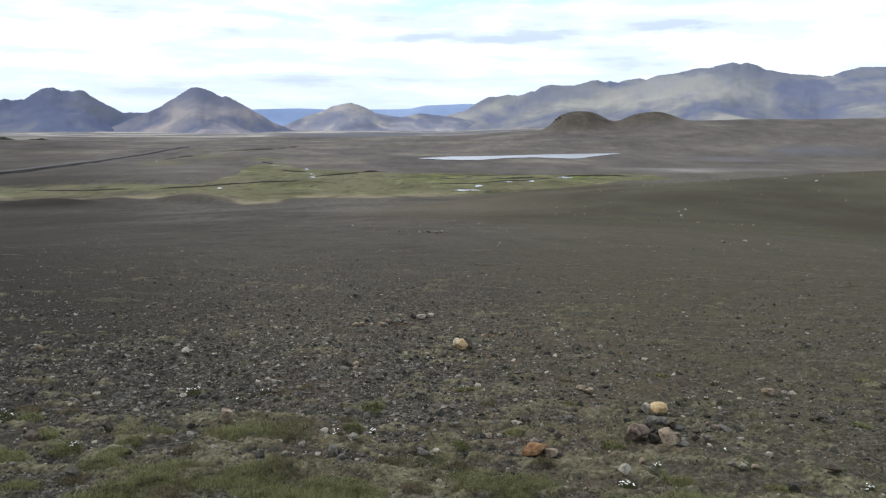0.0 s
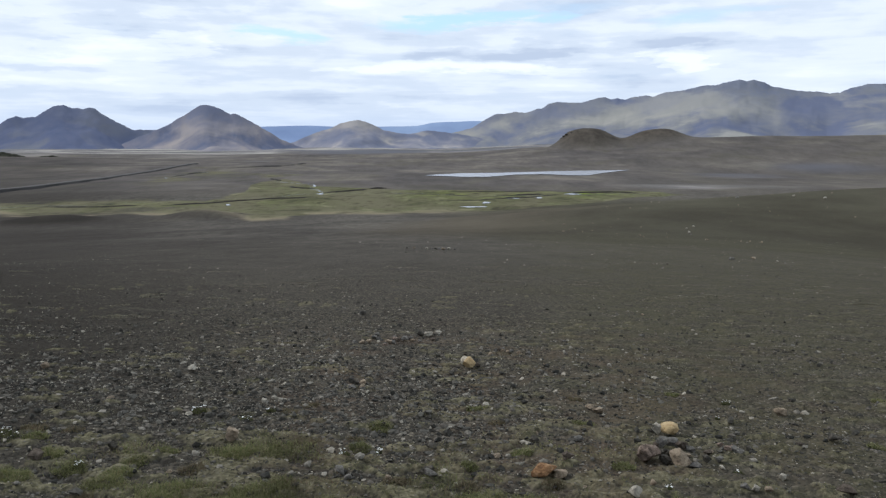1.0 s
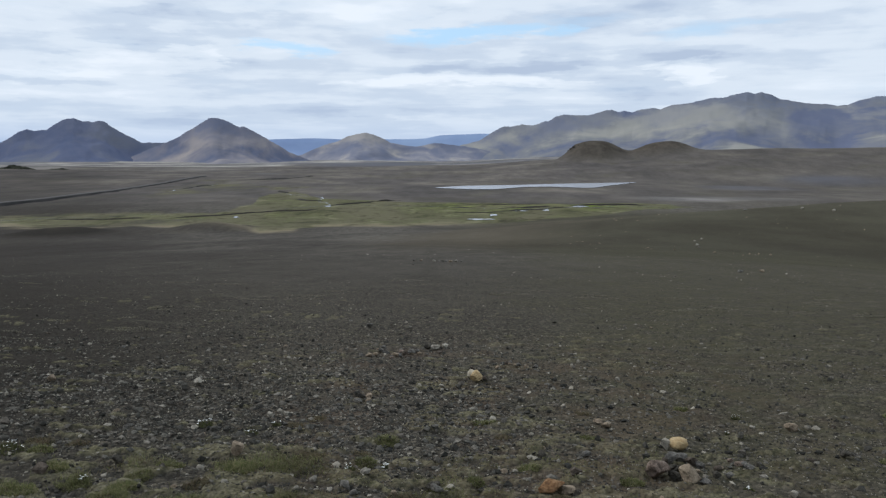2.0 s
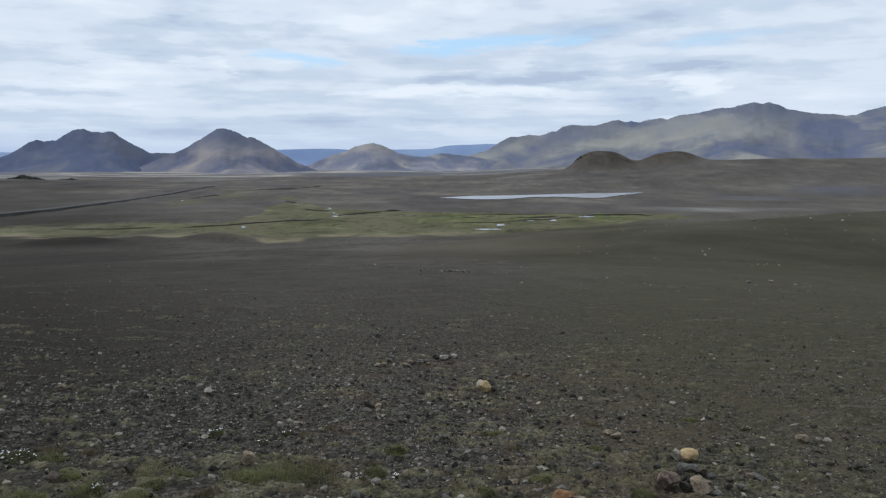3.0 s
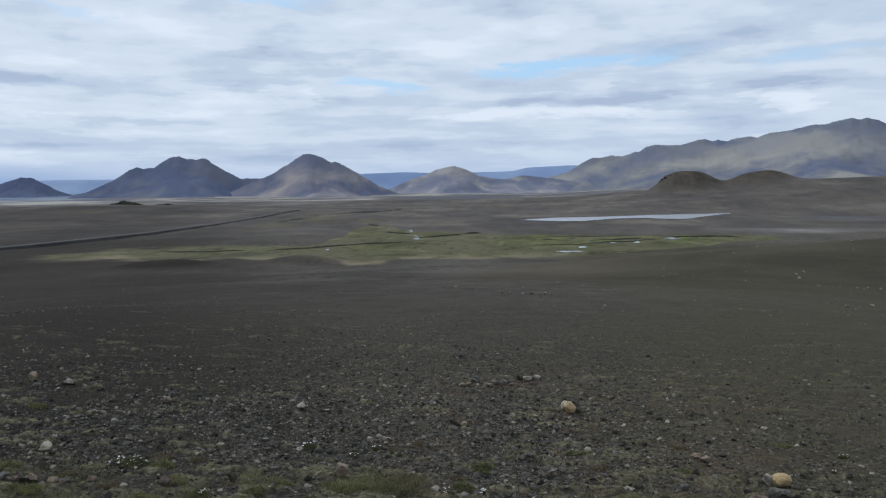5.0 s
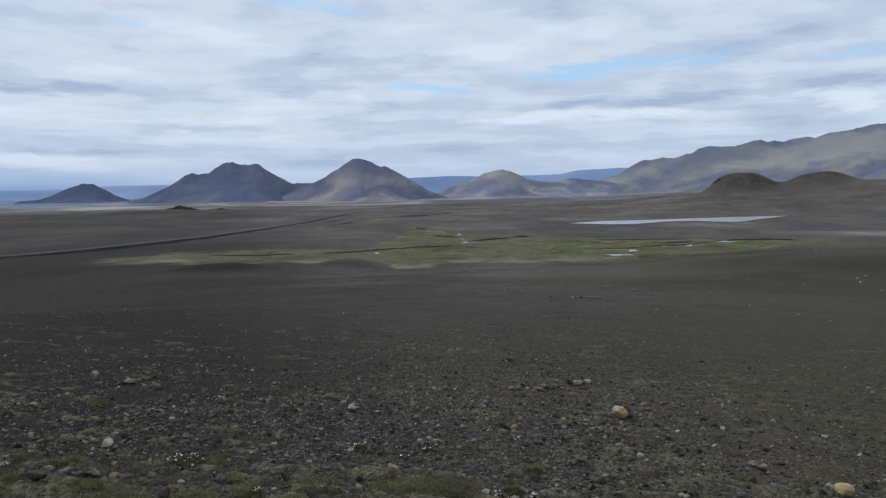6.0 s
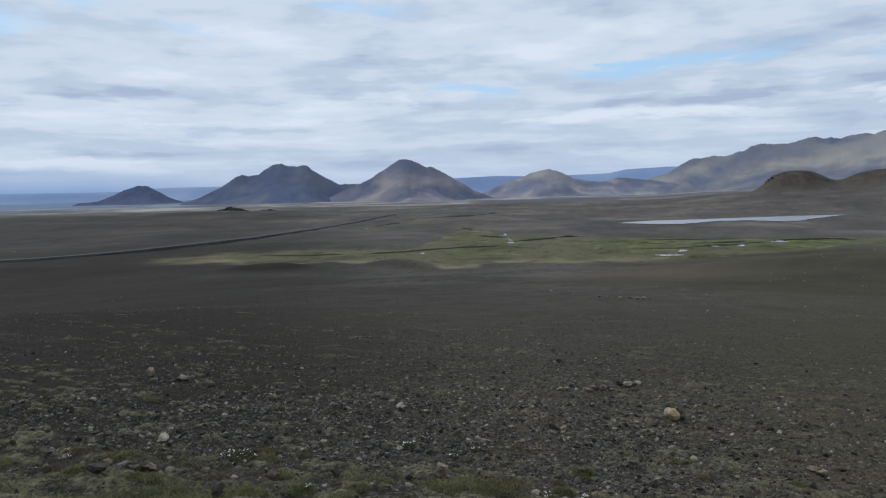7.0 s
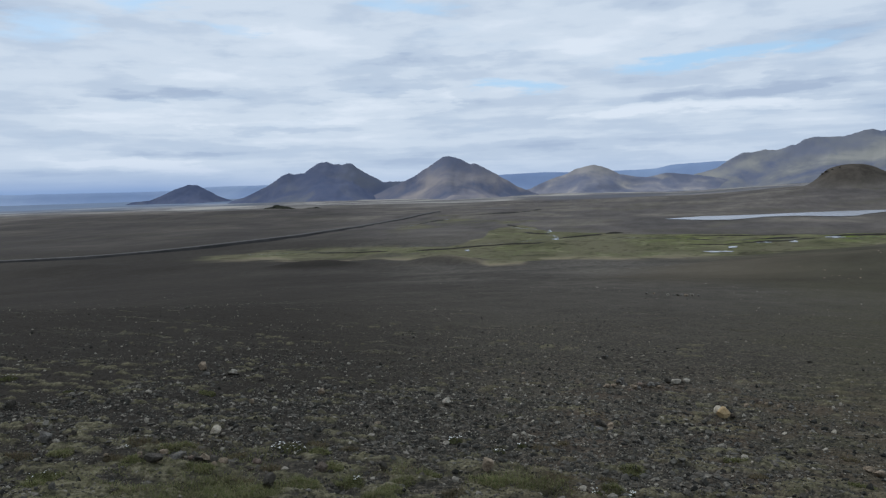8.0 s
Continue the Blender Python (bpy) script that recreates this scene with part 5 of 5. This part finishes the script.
stone(-2.75, 7.68, 0.097, 0.077, "pale")
stone(-4.43, 7.86, 0.099, 0.079, "beige")
stone(1.09, 4.17, 0.098, 0.074, "pale")
stone(1.28, 4.47, 0.047, 0.042, "beige")
stone(2.39, 4.30, 0.126, 0.063, "brown")
stone(2.92, 6.39, 0.124, 0.077, "beige")
stone(2.15, 4.60, 0.063, 0.044, "pale")
stone(1.88, 4.37, 0.065, 0.043, "pale")
stone(1.95, 4.35, 0.055, 0.033, "beige")
stone(1.82, 4.39, 0.067, 0.040, "grey")
stone(2.02, 3.98, 0.082, 0.066, "dark")
stone(2.89, 5.42, 0.089, 0.054, "dark")
stone(-0.32, 10.73, 0.150, 0.072, "pale")
stone(-0.43, 10.83, 0.128, 0.089, "dark")
stone(-0.18, 11.18, 0.114, 0.057, "pale")
stone(-0.73, 10.22, 0.097, 0.058, "brown")
stone(-0.84, 10.05, 0.087, 0.052, "beige")
stone(-0.99, 10.33, 0.098, 0.068, "grey")
stone(-1.12, 10.01, 0.087, 0.052, "beige")
stone(-1.21, 9.98, 0.095, 0.057, "beige")
stone(-1.08, 10.50, 0.083, 0.058, "dark")
stone(-0.64, 10.33, 0.089, 0.054, "grey")
stone(-0.53, 10.27, 0.073, 0.044, "beige")
stone(-0.81, 10.55, 0.075, 0.052, "grey")
stone(-1.32, 10.02, 0.071, 0.043, "grey")
stone(-1.62, 13.50, 0.127, 0.089, "grey")
stone(0.95, 5.28, 0.075, 0.052, "grey")
stone(1.32, 6.44, 0.101, 0.055, "beige")
stone(0.63, 5.33, 0.070, 0.063, "dark")
stone(0.41, 5.03, 0.046, 0.028, "pale")
stone(0.33, 5.01, 0.058, 0.029, "beige")
stone(-2.42, 5.09, 0.096, 0.077, "dark")
stone(-2.85, 4.91, 0.069, 0.055, "dark")
stone(-2.77, 4.74, 0.107, 0.064, "brown")
stone(-0.39, 4.50, 0.053, 0.037, "beige")
stone(-1.01, 50.55, 0.271, 0.163, "dark")
stone(-0.75, 51.40, 0.236, 0.142, "grey")
stone(-0.47, 50.76, 0.272, 0.163, "beige")
stone(-1.26, 51.39, 0.197, 0.118, "grey")
stone(-1.62, 50.9, 0.24, 0.15, "pale")
stone(-0.10, 51.2, 0.26, 0.16, "pale")
stone(0.28, 51.0, 0.20, 0.13, "grey")
stone(-3.1, 52.6, 0.22, 0.14, "grey")
stone(-2.6, 52.9, 0.18, 0.12, "beige")
stone(17.61, 46.36, 0.380, 0.171, "grey")
stone(19.43, 47.44, 0.314, 0.157, "beige")
stone(39.85, 123.89, 0.596, 0.357, "pale")
stone(42.79, 134.75, 0.431, 0.259, "pale")
stone(45.43, 139.13, 0.446, 0.268, "pale")
stone(35.85, 110.61, 0.355, 0.213, "grey")
stone(83.83, 183.07, 0.764, 0.382, "pale")
stone(86.03, 172.13, 1.023, 0.409, "pale")
stone(73.70, 192.71, 0.940, 0.376, "grey")
stone(-4.29, 5.56, 0.140, 0.095, "cream")
stone(-4.09, 5.37, 0.071, 0.035, "dark")
stone(-6.93, 8.95, 0.150, 0.125, "beige")
stone(-6.53, 8.46, 0.126, 0.063, "grey")
stone(-6.30, 8.75, 0.161, 0.080, "pale")
stone(-5.77, 4.86, 0.101, 0.071, "brown")
stone(-5.38, 4.68, 0.130, 0.104, "grey")
stone(-3.97, 4.35, 0.172, 0.069, "dark")
stone(-3.80, 4.73, 0.103, 0.062, "beige")
stone(-3.82, 4.66, 0.088, 0.044, "dark")
stone(-4.03, 4.68, 0.095, 0.047, "grey")
stone(-3.62, 4.59, 0.105, 0.063, "dark")
stone(-2.93, 4.25, 0.128, 0.103, "dark")
stone(-4.80, 6.94, 0.080, 0.056, "beige")
stone(-4.37, 6.70, 0.070, 0.042, "pale")
stone(-4.47, 7.91, 0.087, 0.061, "grey")
stone(-7.01, 5.76, 0.135, 0.094, "dark")
stone(1.27, 6.52, 0.093, 0.047, "beige")
stone(-5.26, 4.87, 0.057, 0.051, "dark")


def chip_patch(cx, cy, wide, deep, count, seed):
    """A strewn patch of small broken stones."""
    rng = random.Random(seed)
    for _ in range(count):
        size = rng.uniform(0.045, 0.085)
        stone(cx + rng.gauss(0, 0.5) * wide, cy + rng.gauss(0, 0.5) * deep, size, size * rng.uniform(0.5, 0.75), rng.choice(("beige", "grey", "brown", "grey", "rust")))


chip_patch(-0.85, 10.25, 0.75, 0.45, 22, 5)
chip_patch(0.75, 9.3, 0.5, 0.2, 10, 6)
chip_patch(1.95, 5.15, 0.28, 0.16, 9, 7)
chip_patch(-1.05, 7.25, 0.25, 0.18, 6, 8)
chip_patch(-3.9, 4.6, 0.7, 0.25, 14, 9)


def loose_cobbles():
    """Middling stones strewn over the slope, fewer on the moss."""
    rng = np.random.default_rng(33)
    kinds = ("dark", "grey", "brown", "dark", "grey", "beige", "dark", "brown", "grey", "dark")
    models = []
    for i, kind in enumerate(kinds):
        ob = new("cobble", stone_mesh(700 + i, 1.0, 0.82, 0.46, 2, 18, 0.33, False))
        ob.data.materials.append(ROCKS[kind][0])
        models.append(tagged(ob, "fist-sized %s" % ROCKS[kind][1] + " on gravel", "stone", "cobbles on the slope"))
    x, y = sector(rng, 1200, 4.2, 16, -0.3)
    keep = rng.random(len(x)) < np.clip(0.35 + 0.5 * fbm(x, y, 1.6, 3, 83), 0.03, 1)
    x, y = x[keep][:230], y[keep][:230]
    for i in range(len(x)):
        s = float(rng.uniform(0.035, 0.075) * (0.75 + 0.05 * math.hypot(x[i], y[i])))
        m = pose(x[i], y[i], float(ground(x[i], y[i])) - 0.17 * s, rng.uniform(-12, 12), rng.uniform(-12, 12), rng.uniform(0, 360))
        ob = models[i % 10]
        if i >= 10:
            ob = copy_thing(ob, m)
        ob.matrix_world = m @ Matrix.Diagonal((s, s, s, 1))


loose_cobbles()


def hill_stones():
    """Pale stones sprinkled over the brown hill."""
    rng = np.random.default_rng(57)
    r, a = rng.uniform(95, 240, 420), np.radians(rng.uniform(5, 33, 420))
    x, y = r * np.sin(a), r * np.cos(a)
    keep = (fbm(x, y, 26, 3, 59) > 0.18) & (rng.random(420) < 0.3)
    x, y = x[keep], y[keep]
    scatter_stones("hill_stones", "pale stones sprinkled over the brown hill", np.column_stack([x, y, ground(x, y)]), rng.uniform(0.14, 0.5, len(x)), 61, 0.25, ROCKS["beige"][0])


hill_stones()


def outcrop(b, r, wide, seed):
    """A blunt block of lava at the lip of the hummock."""
    ob = new("rock_outcrop", stone_mesh(seed, wide, 0.8 * wide, 0.62 * wide, 3, 14, 0.4, False))
    ob.data.materials.append(ROCKS["dark"][0])
    ob.matrix_world = Matrix.Translation(at(b, r, -0.2 * wide))
    tagged(ob, "dark lava outcrop on the lip of a brown hummock", "rock", "outcrops on the hummock")


for i, (b, r, wide) in enumerate(((8.50, 1252, 5), (8.72, 1250, 6.5), (9.05, 1249, 3.0), (9.5, 1246, 2.6), (8.30, 1255, 3.5))):
    outcrop(b, r, wide, 820 + i)


# ---- small flowering plants ----
LEAF = blade_material("cushion_leaves", [(0.0, (0.055, 0.062, 0.026)), (0.6, (0.095, 0.10, 0.042)), (1.0, (0.15, 0.14, 0.075))])
PETAL, _tr, _b = material("white_petals", 0.6)
_b.inputs["Base Color"].default_value = (0.72, 0.72, 0.67, 1)


def blossom_mesh():
    """A five-petalled open flower, one unit across, with a small raised centre."""
    bm = bmesh.new()
    for k in range(5):
        a = k * 2 * math.pi / 5
        pts = []
        for u, w, z in ((0.06, 0.05, 0.0), (0.28, 0.17, 0.10), (0.46, 0.14, 0.16), (0.52, 0.0, 0.15), (0.46, -0.14, 0.16), (0.28, -0.17, 0.10), (0.06, -0.05, 0.0)):
            pts.append(bm.verts.new((u * math.cos(a) - w * math.sin(a), u * math.sin(a) + w * math.cos(a), z)))
        bm.faces.new(pts)
    bmesh.ops.create_uvsphere(bm, u_segments=6, v_segments=4, radius=0.09, matrix=Matrix.Translation((0, 0, 0.06)))
    me = bpy.data.meshes.new("blossom")
    bm.to_mesh(me)
    bm.free()
    me.materials.append(PETAL)
    return me


BLOSSOM = blossom_mesh()


def flower_cushion(x, y, wide, count):
    rng = random.Random(int(1000 * (x + 20) + y * 77))
    base = new("flowering_plant")
    base.empty_display_size = 0.05
    base.matrix_world = pose(x, y, float(ground(x, y)) - 0.004)
    # the mound of short leaves
    verts, tris = [], []
    for _ in range(int(90 + 600 * wide)):
        a, q = rng.uniform(0, 6.283), math.sqrt(rng.random())
        px, py = 0.5 * wide * q * math.cos(a), 0.42 * wide * q * math.sin(a)
        top = 0.12 * wide * (1 - q * q) + rng.uniform(0.006, 0.018)
        b = rng.uniform(0, 6.283)
        w = rng.uniform(0.003, 0.006)
        k = len(verts)
        lx, ly = px + 0.012 * math.cos(b), py + 0.012 * math.sin(b)
        verts += [(px - w * math.sin(b), py + w * math.cos(b), 0), (px + w * math.sin(b), py - w * math.cos(b), 0), (lx, ly, top)]
        tris.append((k, k + 1, k + 2))
    me = mesh_from("leaves", verts, None, tris)
    me.materials.append(LEAF)
    leaves = new("leaves", me)
    leaves.parent = base
    for _ in range(count):
        a, q = rng.uniform(0, 6.283), math.sqrt(rng.random()) * 0.95
        s = rng.uniform(0.010, 0.017)
        f = new("blossom", BLOSSOM)
        f.parent = base
        f.matrix_basis = pose(0.5 * wide * q * math.cos(a), 0.42 * wide * q * math.sin(a), 0.12 * wide * (1 - q * q) + rng.uniform(0.016, 0.034), rng.uniform(-45, 25), rng.uniform(-30, 30), rng.uniform(0, 72)) @ Matrix.Diagonal((s, s, s, 1))
    tagged(base, "low green cushion plant with small white blossoms", "plant", "flowering plants on the slope")


flower_cushion(-2.16, 6.20, 0.169, 15)
flower_cushion(-1.67, 5.85, 0.118, 10)
flower_cushion(-1.53, 6.13, 0.082, 6)
flower_cushion(-0.52, 5.08, 0.084, 11)
flower_cushion(-0.74, 4.98, 0.083, 8)
flower_cushion(-2.42, 4.60, 0.094, 10)
flower_cushion(1.35, 4.39, 0.054, 7)
flower_cushion(1.08, 4.07, 0.100, 15)
flower_cushion(2.48, 4.03, 0.071, 11)
flower_cushion(2.63, 6.89, 0.083, 8)
flower_cushion(2.32, 6.24, 0.048, 5)
flower_cushion(1.91, 4.72, 0.067, 6)
flower_cushion(-3.38, 5.28, 0.34, 55)
flower_cushion(-4.52, 3.84, 0.295, 11)
flower_cushion(-8.63, 7.14, 0.278, 11)
flower_cushion(-7.22, 6.73, 0.201, 8)
flower_cushion(-4.59, 4.76, 0.048, 3)


def road_marker(az, r):
    """A thin roadside post with a band near its top."""
    base = new("road_marker")
    base.matrix_world = Matrix.Translation(at(az, r, -0.1))
    for name, z0, z1, w, mat in (("post", 0.0, 1.35, 0.10, ROCKS["pale"][0]), ("band", 1.05, 1.25, 0.115, PETAL)):
        bm = bmesh.new()
        bmesh.ops.create_cube(bm, size=1, matrix=Matrix.Translation((0, 0, (z0 + z1) / 2)) @ Matrix.Diagonal((w, w * 0.6, z1 - z0, 1)))
        bmesh.ops.bevel(bm, geom=bm.edges[:], offset=0.012, segments=1, affect="EDGES")
        me = bpy.data.meshes.new(name)
        bm.to_mesh(me)
        bm.free()
        me.materials.append(mat)
        ob = new(name, me)
        ob.parent = base
    tagged(base, "thin pale marker post beside the gravel road", "post")


road_marker(-45.1, 520)
